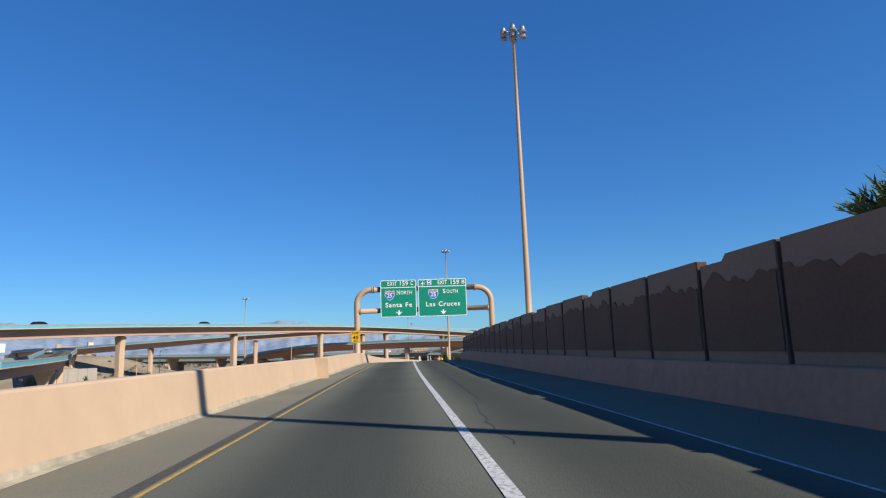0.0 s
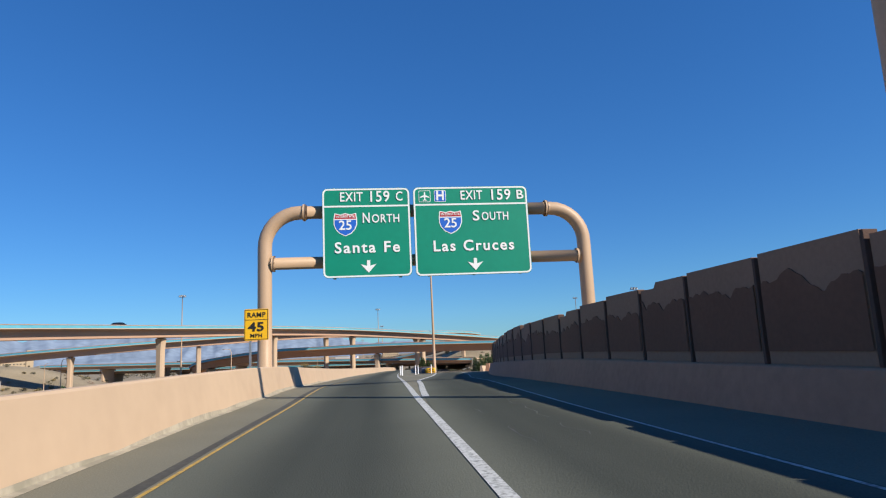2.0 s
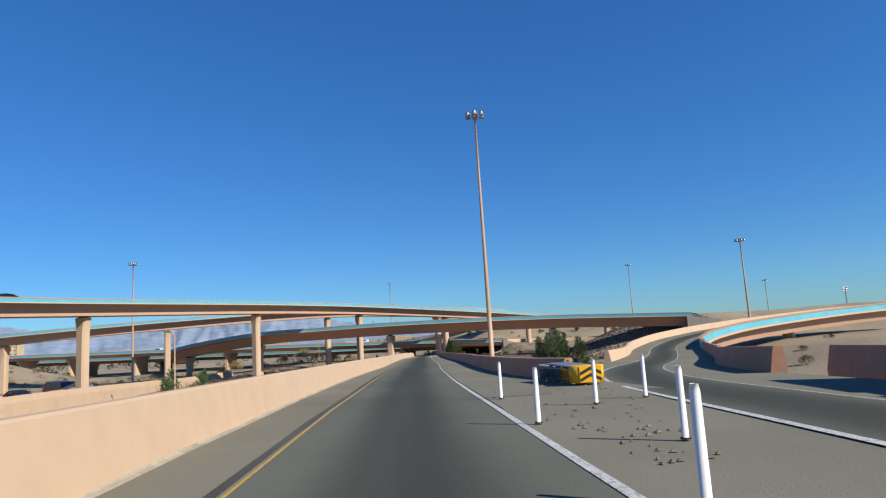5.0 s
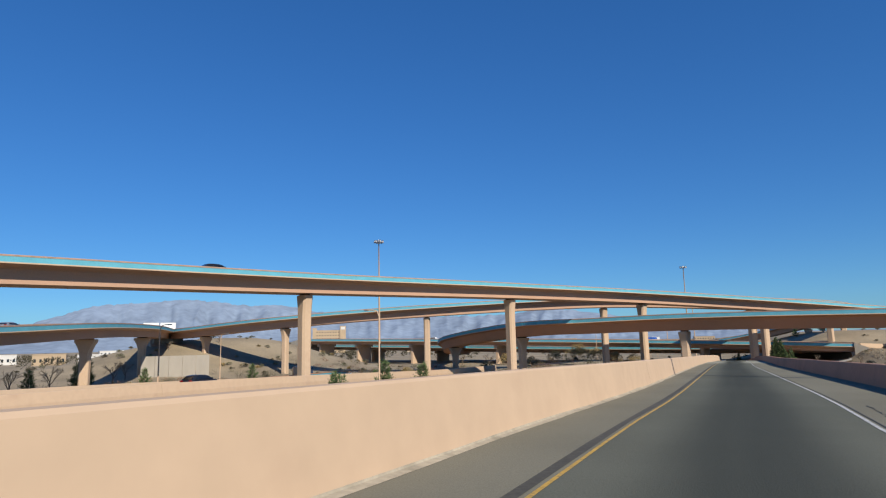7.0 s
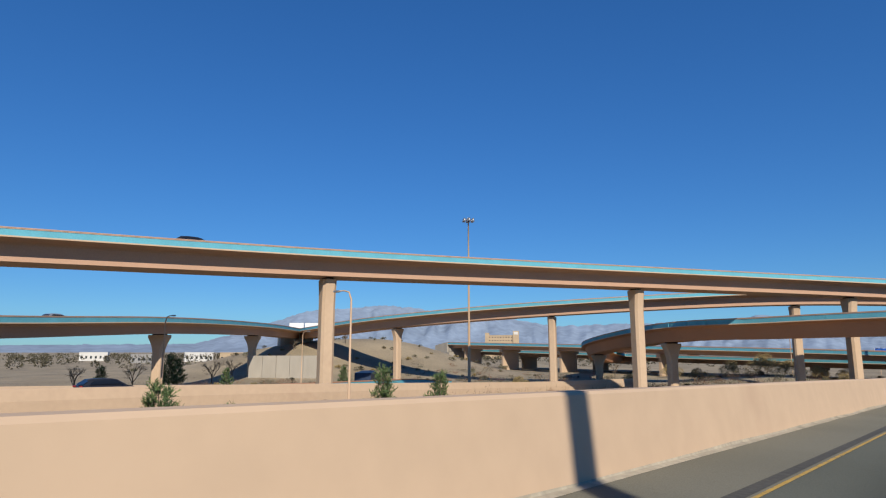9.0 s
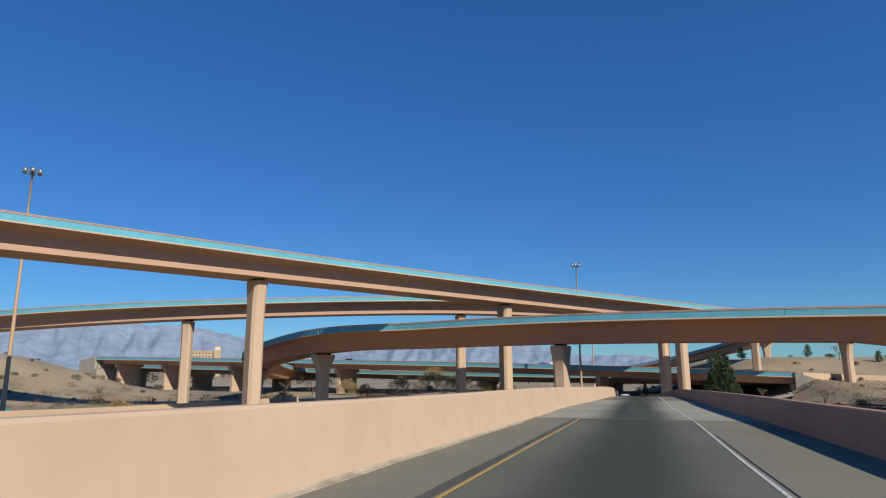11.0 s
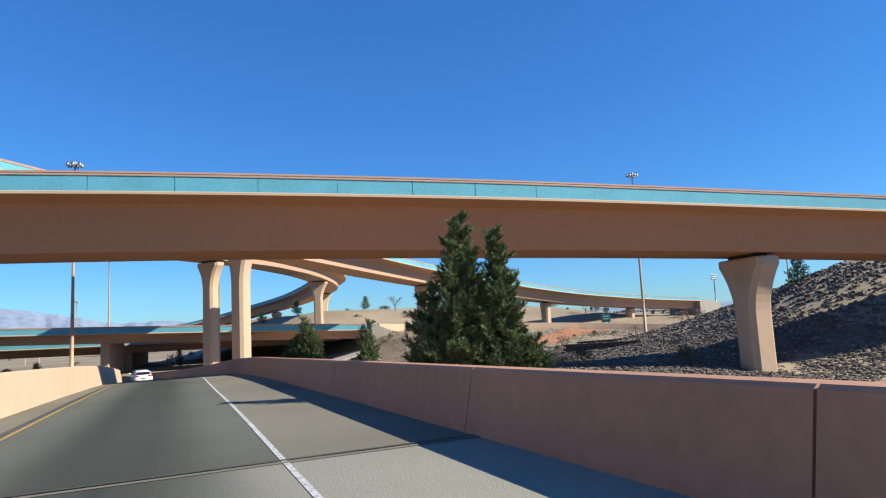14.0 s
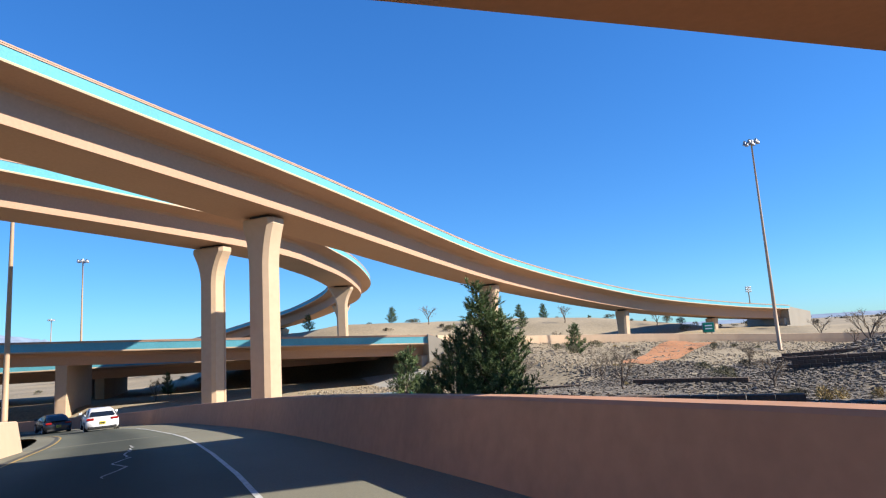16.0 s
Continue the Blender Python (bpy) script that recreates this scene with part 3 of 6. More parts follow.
def flyover(name, label, ctrl, width, depth, box_w, piers, step=4.0, panels=0.0, rail=1.0, web=0.0, paint=GIRDER):
    """A curved deck on piers. ctrl: places of the soffit; piers: (x, y, base, shaft, head)."""
    f = thing(name, label, "flyover")
    line = [p + Vector((0, 0, depth)) for p in curve_through(ctrl, step)]
    h, g = width / 2, box_w / 2
    part("girder", sweep(line, [(h - 0.05, -0.17), (g + 0.5 + web, -0.36), (g + 0.26 + web, -0.46), (g + 0.13 + web, -0.62), (g, -depth), (-g, -depth), (-g - 0.13 - web, -0.62), (-g - 0.26 - web, -0.46), (-g - 0.5 - web, -0.36), (-h + 0.05, -0.17)]), paint, f, "tan painted box girder")
    part("slab", sweep(line, [(-h - 0.06, -0.17), (-h - 0.06, -0.05), (-h - 0.02, -0.02), (h + 0.02, -0.02), (h + 0.06, -0.05), (h + 0.06, -0.17)]), PEACH, f, "peach deck slab with a thin edge")
    part("pavement", ribbon(line, -h + 0.45, h - 0.45, 0.02), ASPHALT, f, "asphalt pavement")
    for s in (-1, 1):
        prof = [(s * h, -0.02), (s * h, 0.74 * rail), (s * (h - 0.28), 0.74 * rail), (s * (h - 0.42), -0.02)]
        if panels:
            fine = [p + Vector((0, 0, depth)) for p in curve_through(ctrl, panels)]
            for a, b in zip(fine, fine[1:]):
                gap = (b - a).normalized() * 0.0025
                part("parapet_panel", sweep([a + gap, b - gap], prof), TURQ, f, "turquoise ribbed parapet panel")
            part("parapet_core", sweep(line, [(s * (h - 0.03), 0.0), (s * (h - 0.03), 0.7 * rail), (s * (h - 0.25), 0.7 * rail), (s * (h - 0.38), 0.0)]), TURQ, f, "turquoise backing of the panels")
        else:
            part("parapet", sweep(line, prof), TURQ, f, "turquoise painted concrete parapet")
        part("coping", sweep(line, [(s * (h + 0.04), 0.74 * rail), (s * (h + 0.04), 0.83 * rail), (s * (h - 0.02), 0.83 * rail), (s * (h - 0.02), 0.87 * rail), (s * (h + 0.03), 0.87 * rail), (s * (h + 0.03), 0.96 * rail), (s * (h - 0.28), 0.96 * rail), (s * (h - 0.30), 0.74 * rail)]), COPING, f, "rose coping with a groove")
    for x, y, base, shaft, head in piers:
        i, d = nearest(line, x, y)
        c = line[i]
        turn = math.degrees(math.atan2(d.y, d.x)) + 90
        pier(f, x, y, c.z - depth, base, shaft, head, turn)
    return f, line


def pier(f, x, y, soffit, base, shaft, head, turn=0.0, flare=3.5):
    """An octagonal shaft with a head that flares crosswise under the deck, and a dark bearing on top."""
    bm = bmesh.new()
    m = pose(x, y, 0, 0, 0, turn)
    top = soffit - 0.22
    sx, sy = shaft
    hs = [(base, sx, sy), (top - flare - 0.5, sx, sy)]
    for k in range(1, 8):
        u = k / 7
        hs.append((top - flare - 0.5 + flare * u, sx + (head - sx) * u**2.1, sy))
    hs += [(top - 0.1, head, sy), (top, head - 0.14, sy - 0.14)]
    rows = []
    for z, wx, wy in hs:
        c = min(0.32, sx * 0.2)
        a, b = wx / 2, wy / 2
        rows.append([bm.verts.new(m @ Vector((px, py, z))) for px, py in ((-a, -b + c), (-a + c, -b), (a - c, -b), (a, -b + c), (a, b - c), (a - c, b), (-a + c, b), (-a, b - c))])
    for r, s in zip(rows, rows[1:]):
        for k in range(8):
            bm.faces.new((r[k], r[(k + 1) % 8], s[(k + 1) % 8], s[k]))
    bm.faces.new(rows[-1])
    bm.faces.new(rows[0][::-1])
    p = part("pier", bm, PEACH, f, "peach concrete pier with a flared head")
    part("bearing", box((-head * 0.3, -sy * 0.28, top - 0.03), (head * 0.3, sy * 0.28, soffit + 0.06), m=m), DARK, p, "dark bearing")
    return p


A_PTS = [(-97, 60, 3.9), (-87, 118, 5.5), (-71, 163, 7.0), (-54.5, 208.4, 8.05), (-32, 252.9, 8.8), (-6.5, 286.3, 8.35), (23.3, 308.6, 6.4), (59.5, 333.6, 3.5), (97.2, 347, -0.2), (128, 352, -2.4), (152, 354, -3.6)]
high, _ = flyover("flyover_high", "high curved flyover with turquoise parapets and tan girder", A_PTS, 9.0, 2.2, 4.8,
                  rail=0.82, piers=[(-71, 163.5, -9, (1.9, 1.7), 2.7), (-54.5, 208.4, -9.4, (1.9, 1.7), 2.6), (-32, 252.9, -9.6, (1.9, 1.7), 2.6), (-6.5, 286.3, -10.2, (1.9, 1.7), 2.6),
                   (23.3, 308.6, -10.6, (1.9, 1.8), 3.0), (59.5, 333.6, -8, (1.9, 1.7), 2.8), (97.2, 347, -8, (1.9, 1.7), 2.3), (128, 352, -8, (1.9, 1.7), 2.3), (-87, 118, -9, (1.9, 1.7), 2.7)])
B_PTS = [(-166, 297, 3.2), (-147, 289, 3.6), (-109, 281, 5.2), (-65.3, 286.8, 7.15), (-18.3, 308, 8.8), (22.4, 329, 7.45), (38.5, 349, 7.5), (50.6, 370, 7.3), (59, 389, 6.8), (61.5, 405, 5.9), (58, 421, 3.7), (49, 433, 1.2), (38, 442, -1.6), (22, 450, -4.6), (0, 458, -7.5)]
loop, _ = flyover("flyover_loop", "curving flyover with turquoise parapets winding behind the high one", B_PTS, 9.0, 2.3, 4.8,
                  rail=0.9, piers=[(-146, 289, -8, (1.9, 1.7), 4.0), (-109, 281, -9, (1.9, 1.7), 3.6), (-65.3, 286.8, -9.4, (1.9, 1.7), 2.8), (-18.3, 308, -10, (1.9, 1.7), 2.8),
                   (22.4, 329, -11, (2.0, 1.8), 4.1), (50.6, 370, -8, (1.9, 1.7), 4.2), (61.5, 402, -8, (1.9, 1.7), 4.0), (54, 428, -8.5, (1.9, 1.7), 3.6)])
C_PTS = [(-92, 398, -6.0), (-84, 358, -4.6), (-68, 318, -1.9), (-37.2, 284.4, 0.75), (-17, 276.6, 1.1), (2.95, 270.3, 1.22), (25, 264.7, 0.93), (48.6, 259.5, 0.3), (66, 254.4, -0.5), (84, 248, -1.4)]
cross, _ = flyover("flyover_crossing", "flyover with ribbed turquoise parapets crossing low over the ramp", C_PTS, 8.0, 2.7, 4.3,
                   [(-68, 318, -9.4, (1.9, 1.7), 4.0), (-37.2, 284.4, -9.6, (1.9, 1.7), 4.0), (2.95, 270.3, -9.6, (1.9, 1.8), 3.9), (48.6, 259.5, -9.5, (1.9, 1.8), 4.3)], panels=3.4, rail=0.97, web=0.6, paint=GIRDER_R)
E_PTS = [(-165, 383.4, 0.4), (-120, 374, -0.6), (-40, 357, -2.45), (15.6, 345, -4.2), (50.5, 338.5, -5.6)]
low, _ = flyover("bridge_low", "low wide highway bridge with turquoise parapets", E_PTS, 14.0, 1.6, 8.6, [], rail=1.05)
E2_PTS = [(-186, 408, -2.0), (-116, 394, -3.6), (-36, 376, -5.4), (30, 362, -6.2), (52, 357, -6.1)]
low2, _ = flyover("bridge_low_far", "second low highway bridge running beside the first", E2_PTS, 19.0, 1.6, 14.0, [], rail=1.05)
for br, pts in ((low, E_PTS), (low2, E2_PTS)):
    for (xa, ya, za), (xb, yb, zb) in zip(pts, pts[1:]):
        for u in (0.2, 0.7):
            x, y, z = (1 - u) * xa + u * xb, (1 - u) * ya + u * yb, (1 - u) * za + u * zb
            if x > 20 or min((p.x - x) ** 2 + (p.y - y) ** 2 for p in ROAD) < 90:
                continue
            m = pose(x, y, 0, 0, 0, 76)
            bent = part("bent_cap", box((-5.4, -0.7, z - 1.15), (5.4, 0.7, z + 0.02), 0.06, m=m), PEACH, br, "peach bent cap")
            part("wall_pier", box((-4.4, -0.55, -13), (4.4, 0.55, z - 1.1), 0.12, m=m), PEACH, bent, "wide wall pier")
m = pose(9.5, 346.5, 0, 0, 0, 76)
part("wall_pier", box((-4.6, -0.6, -13), (4.6, 0.6, -3.95), 0.08, m=m), PEACH, low, "wide peach wall pier")
m = pose(13.5, 366, 0, 0, 0, 76)
part("wall_pier", box((-6.5, -0.6, -13), (6.5, 0.6, -6.05), 0.08, m=m), PEACH, low2, "wide peach wall pier")
D_PTS = [(-66, 100, -1.6), (-82, 150, -0.6), (-98, 184, 0.6), (-114, 218, 2.3), (-140, 257, 3.2), (-170, 294, 3.3)]
flyover("flyover_left", "low curving flyover with turquoise parapets landing on an earth bank", D_PTS, 9.0, 2.2, 4.8,
        [(-97.8, 183.6, -9, (1.9, 1.7), 4.3), (-113.8, 217.8, -9, (1.9, 1.7), 4.3), (-140, 257, -8.5, (1.9, 1.7), 4.3), (-82, 150, -9, (1.9, 1.7), 4.3)])
# exit ramp bridge: its far side shows beyond the curve
G_LINE = [p for p in ER if p.y >= 150]
gside = thing("exit_bridge", "curved exit bridge edge with turquoise parapet and tan girder", "bridge")
part("parapet", sweep(G_LINE, [(0.0, 0.0), (0.0, 0.86), (0.3, 0.86), (0.4, 0.0)]), TURQ, gside, "turquoise painted parapet")
part("coping", sweep(G_LINE, [(-0.03, 0.86), (-0.03, 1.05), (0.36, 1.05), (0.36, 0.86)]), PEACH_R, gside, "rose coping")
part("slab", sweep(G_LINE, [(-0.2, -0.3), (-0.2, 0.0), (0.46, 0.0), (0.46, -0.3)]), PEACH, gside)
part("girder", sweep(G_LINE[2:], [(-6.6, -2.0), (-6.9, -0.3), (0.4, -0.3), (-0.7, -0.5), (-1.2, -2.0)]), GIRDER, gside, "tan painted girder")
k = len(G_LINE) // 3
pier(gside, G_LINE[k].x - 1.2, G_LINE[k].y + 4.0, G_LINE[k].z - 2.0, -9, (1.9, 1.7), 3.0, 60)


def abutment(name, x, y, top, turn, width, label, drop=7.0, wing=9.0):
    """A stepped concrete end wall under a bridge with sloping wing walls."""
    ab = thing(name, label, "abutment", (x, y, top))
    ab.rotation_euler[2] = radians(turn)
    part("seat", box((-0.2, -width / 2, -1.6), (1.4, width / 2, 0.0), 0.05), GREY_CONC, ab)
    part("back_wall", box((0.6, -width / 2 - 0.4, -drop), (1.8, width / 2 + 0.4, 1.9), 0.05), GREY_CONC, ab)
    part("face", box((-1.0, -width / 2 - 1.0, -drop), (0.6, width / 2 + 1.0, -1.7), 0.06), GREY_CONC, ab, "grey concrete face with a ledge")
    for s in (-1, 1):
        bm = bmesh.new()
        out = [(0.6, -drop), (wing, -drop), (wing, 1.2), (0.6, 2.6)]
        y0 = s * (width / 2 + 0.4)
        f = [bm.verts.new((px, y0, pz)) for px, pz in out]
        g = [bm.verts.new((px, y0 + s * 0.4, pz)) for px, pz in out]
        bm.faces.new(f)
        bm.faces.new(g[::-1])
        for i in range(4):
            bm.faces.new((f[i], g[i], g[(i + 1) % 4], f[(i + 1) % 4]))
        bmesh.ops.recalc_face_normals(bm, faces=bm.faces[:])
        part("wing_wall", bm, GREY_CONC, ab)
    return ab


abutment("abutment_crossing", 82, 248.7, -1.25, -20, 8.6, "tan concrete abutment of the crossing flyover on a stony hill")
abutment("abutment_low", 49.3, 338.7, -5.5, -11, 13.0, "pale grey concrete abutment below the low bridge", 4.5, 4.0)
abutment("abutment_low_far", 51.5, 357, -6.05, -13, 17.0, "pale grey concrete abutment below the second low bridge", 4.5)
abutment("abutment_low_west", -164, 383.2, 0.4, 168, 13.0, "grey concrete abutment of the low bridge", 7.5)
abutment("abutment_bank", -167, 293.5, 3.3, 150, 9.4, "grey concrete landing between two flyovers on an earth bank", 9.0)
abutment("abutment_high", 151, 355, -3.5, 0, 9.4, "peach concrete abutment of the high flyover", 4.0)



def slope_paving(x0, x1, y0, y1, z0, z1, turn, label):
    """Pale concrete paving laid in courses down the slope below a bridge end; x0 is its top edge."""
    t = thing("slope_paving", label, "slope paving", (x0, (y0 + y1) / 2, z0), kind="structure")
    t.rotation_euler[2] = radians(turn)
    n, m, half = 4, 5, (y1 - y0) / 2
    ln, dz = (x1 - x0) / n, (z1 - z0) / n
    for i in range(n):
        for k in range(m):
            a, b = -half + 2 * half * k / m + 0.02, -half + 2 * half * (k + 1) / m - 0.02
            bm = bmesh.new()
            v = [bm.verts.new((ln * (i + u), c, dz * (i + u) + h)) for h in (-0.3, 0.0) for u, c in ((0.01, a), (0.01, b), (0.99, b), (0.99, a))]
            for q in ((0, 1, 2, 3), (7, 6, 5, 4), (0, 4, 5, 1), (1, 5, 6, 2), (2, 6, 7, 3), (3, 7, 4, 0)):
                bm.faces.new([v[w] for w in q])
            bmesh.ops.recalc_face_normals(bm, faces=bm.faces[:])
            part("paving_slab", bm, PALE_CONC, t)


PALE_CONC = material("pale_concrete_paving", (0.52, 0.50, 0.45), 0.9, vary=0.12, grain=14, stain=0.5)
slope_paving(48.6, 36, 327, 348, -7.3, -10.6, -11, "pale concrete slope paving under the end of the low bridge")

# ---------------------------------------------------------------- signs
GREEN = material("sign_green_sheeting", (0.0, 0.27, 0.165), 0.45, vary=0.05, grain=4, stain=0.6, bump=0.0)
SIGN_WHITE = material("sign_white_sheeting", (0.92, 0.92, 0.90), 0.5, vary=0.04, grain=6, stain=1.0, bump=0.0)
SIGN_BLUE = material("sign_blue_sheeting", (0.02, 0.14, 0.62), 0.45, vary=0.05, bump=0.0)
SIGN_RED = material("sign_red_sheeting", (0.55, 0.03, 0.04), 0.45, vary=0.05, bump=0.0)
SIGN_YELLOW = material("sign_yellow_sheeting", (0.95, 0.52, 0.012), 0.45, vary=0.05, grain=6, stain=1.0, bump=0.0)
BLACK = material("black_paint", (0.02, 0.02, 0.02), 0.5, vary=0.1, bump=0.0)
ALU = material("sign_back_aluminium", (0.45, 0.46, 0.47), 0.4, metal=0.8, vary=0.05)


def text_mesh(words, size, thick=0.006, spacing=1.0, bold=0.0):
    """Mesh of words in the built-in font, middle at the origin, standing in xz and facing -y."""
    cu = bpy.data.curves.new("words", "FONT")
    cu.body, cu.size, cu.extrude, cu.space_character, cu.offset = words, size, thick, spacing, bold
    cu.align_x, cu.align_y, cu.resolution_u = "CENTER", "CENTER", 3
    ob = bpy.data.objects.new("words", cu)
    scene.collection.objects.link(ob)
    dg = bpy.context.evaluated_depsgraph_get()
    me = bpy.data.meshes.new_from_object(ob.evaluated_get(dg))
    bpy.data.objects.remove(ob)
    bpy.data.curves.remove(cu)
    me.transform(pose(0, 0, 0, 90, 0, 0))
    return me


def lettering(words, x, z, size, mat, parent, y=-0.07, spacing=1.1, wide=None, bold=0.012):
    me = text_mesh(words, size, 0.006, spacing, bold * size)
    xs = [v.co.x for v in me.vertices]
    if wide and max(xs) > min(xs):
        me.transform(Matrix.Diagonal((wide / (max(xs) - min(xs)), 1, 1, 1)))
    me.materials.append(mat)
    ob = new("lettering", me)
    ob.parent, ob.location = parent, (x, y, z)
    return ob


def rounded(w, h, r, n=5):
    out = []
    for cx, cz, a0 in ((w / 2 - r, h / 2 - r, 0), (-w / 2 + r, h / 2 - r, 90), (-w / 2 + r, -h / 2 + r, 180), (w / 2 - r, -h / 2 + r, 270)):
        for k in range(n + 1):
            a = radians(a0 + 90 * k / n)
            out.append((cx + r * math.cos(a), cz + r * math.sin(a)))
    return out


def plate(outline, y0, y1):
    """A flat plate in xz with thickness from y0 (front) to y1."""
    bm = bmesh.new()
    f = [bm.verts.new((x, y0, z)) for x, z in outline]
    g = [bm.verts.new((x, y1, z)) for x, z in outline]
    bm.faces.new(f)
    bm.faces.new(g[::-1])
    n = len(outline)
    for k in range(n):
        bm.faces.new((f[k], g[k], g[(k + 1) % n], f[(k + 1) % n]))
    bmesh.ops.recalc_face_normals(bm, faces=bm.faces[:])
    return bm


def shield(parent, x, z, w):
    """A red, white and blue route shield with its number."""
    h = w * 1.0
    base = [(-0.46, 0.5), (-0.2, 0.44), (0, 0.5), (0.2, 0.44), (0.46, 0.5), (0.5, 0.25), (0.5, 0.0), (0.42, -0.22), (0.25, -0.4), (0, -0.52), (-0.25, -0.4), (-0.42, -0.22), (-0.5, 0.0), (-0.5, 0.25)]
    sh = part("route_shield", plate([(px * w * 1.07, pz * h * 1.07) for px, pz in base], -0.062, -0.05), SIGN_WHITE, parent, "red, white and blue route shield")
    sh.location = (x, 0, z)
    part("field", plate([(px * w * 0.98, min(pz, 0.22) * h * 0.98) for px, pz in base if pz < 0.3], -0.068, -0.06), SIGN_BLUE, sh)
    part("band", plate([(px * w * 0.98, max(pz, 0.27) * h * 0.98) for px, pz in (base[-1], *base[:6]) if pz > 0.2], -0.068, -0.06), SIGN_RED, sh)
    a = lettering("25", 0, -0.06 * h, 0.62 * h, SIGN_WHITE, sh, -0.075, 1.0)
    b = lettering("INTERSTATE", 0, 0.365 * h, 0.15 * h, SIGN_WHITE, sh, -0.075, 1.05)
    return sh


def arrow_down(parent, x, z, s):
    out = [(-0.13, 0.5), (0.13, 0.5), (0.13, 0.05), (0.62, 0.2), (0.0, -0.5), (-0.62, 0.2), (-0.13, 0.05)]
    ob = part("arrow", plate([(px * s, pz * s) for px, pz in out], -0.066, -0.05), SIGN_WHITE, parent, "white down arrow")
    ob.location = (x, 0, z)
    return ob


def guide_sign(name, w, h, tab, parent):
    """A green overhead panel with a white border and a line under its exit tab."""
    ob = part(name, plate(rounded(w, h, 0.22), -0.05, 0.0), GREEN, parent, "green overhead guide sign with white border")
    ring = bmesh.new()
    a, b = rounded(w - 0.03, h - 0.03, 0.21), rounded(w - 0.16, h - 0.16, 0.16)
    loops = [[ring.verts.new((x, d, z)) for x, z in o] for o, d in ((a, -0.052), (a, -0.058), (b, -0.058), (b, -0.052))]
    for p, q in zip(loops, loops[1:]):
        for k in range(len(a)):
            ring.faces.new((p[k], p[(k + 1) % len(a)], q[(k + 1) % len(a)], q[k]))
    bmesh.ops.recalc_face_normals(ring, faces=ring.faces[:])
    part("border", ring, SIGN_WHITE, ob, "white border")
    part("rule", plate([(-w / 2 + 0.08, h / 2 - tab - 0.035), (w / 2 - 0.08, h / 2 - tab - 0.035), (w / 2 - 0.08, h / 2 - tab + 0.035), (-w / 2 + 0.08, h / 2 - tab + 0.035)], -0.058, -0.05), SIGN_WHITE, ob, "white rule")
    return ob


gantry = thing("sign_gantry", "tan tubular steel sign gantry with two green guide signs", "sign gantry", (0, 62.6, 0))
ZT, ZL, XL, XR = 7.42, 5.28, -4.25, 9.42
for s, x, base in ((1, XL, -0.3), (-1, XR, -1.5)):
    bm = bmesh.new()
    pts = [(x, 0, base), (x, 0, 3.0), (x, 0, ZT - 1.5)] + [(x + s * 1.45 * (1 - math.cos(a)), 0, ZT - 1.45 + 1.45 * math.sin(a)) for a in np.linspace(0.15, math.pi / 2, 8)] + [(x + s * 1.75, 0, ZT)]
    add_tube(bm, pts, 0.29, 18)
    part("post", bm, STEEL_TAN, gantry, "bent tan steel post")
    for px, pz, ax in ((x + s * 1.62, ZT, 1), (x + s * 0.34, ZL, 1)):
        bm = bmesh.new()
        add_tube(bm, [(px - 0.05, 0, pz), (px + 0.05, 0, pz)], 0.36 if pz > 6 else 0.33, 18)
        for k in range(8):
            a = k * math.tau / 8
            add_tube(bm, [(px - 0.09, 0.3 * math.cos(a), pz + 0.3 * math.sin(a)), (px + 0.09, 0.3 * math.cos(a), pz + 0.3 * math.sin(a))], 0.025, 6)
        part("flange", bm, STEEL_TAN, gantry, "bolted pipe flange")
for z, x0, x1, r in ((ZT, XL + 1.6, XR - 1.6, 0.27), (ZL, XL + 0.2, XR - 0.2, 0.25)):
    bm = bmesh.new()
    add_tube(bm, [(x0, 0, z), ((x0 + x1) / 2, 0, z), (x1, 0, z)], r, 18)
    part("beam", bm, STEEL_TAN, gantry, "tan pipe beam")
for x in (-1.4, 1.3, 2.5, 4.4, 6.4):
    part("bracket", box((x - 0.06, -0.42, 4.52), (x + 0.06, -0.24, 8.35), 0.01), ALU, gantry, "aluminium sign bracket")
left = guide_sign("sign_panel", 3.64, 3.76, 0.77, gantry)
left.location = (-0.04, -0.45, 6.43)
lettering("EXIT", -0.62, 1.49, 0.56, SIGN_WHITE, left, wide=0.94)
lettering("159", 0.53, 1.49, 0.66, SIGN_WHITE, left, wide=0.80)
lettering("C", 1.38, 1.49, 0.56, SIGN_WHITE, left, wide=0.28)
shield(left, -0.88, 0.34, 0.90)
lettering("N", -0.02, 0.58, 0.62, SIGN_WHITE, left, wide=0.29)
lettering("ORTH", 0.79, 0.55, 0.50, SIGN_WHITE, left, wide=1.14)
lettering("Santa Fe", 0.0, -0.66, 0.64, SIGN_WHITE, left, wide=2.68, spacing=1.2, bold=0.02)
arrow_down(left, 0.03, -1.44, 0.52)
right = guide_sign("sign_panel", 4.94, 3.80, 0.77, gantry)
right.location = (4.4, -0.45, 6.42)
lettering("EXIT", 0.02, 1.50, 0.56, SIGN_WHITE, right, wide=0.94)
lettering("159", 1.27, 1.50, 0.66, SIGN_WHITE, right, wide=0.84)
lettering("B", 2.14, 1.50, 0.56, SIGN_WHITE, right, wide=0.30)
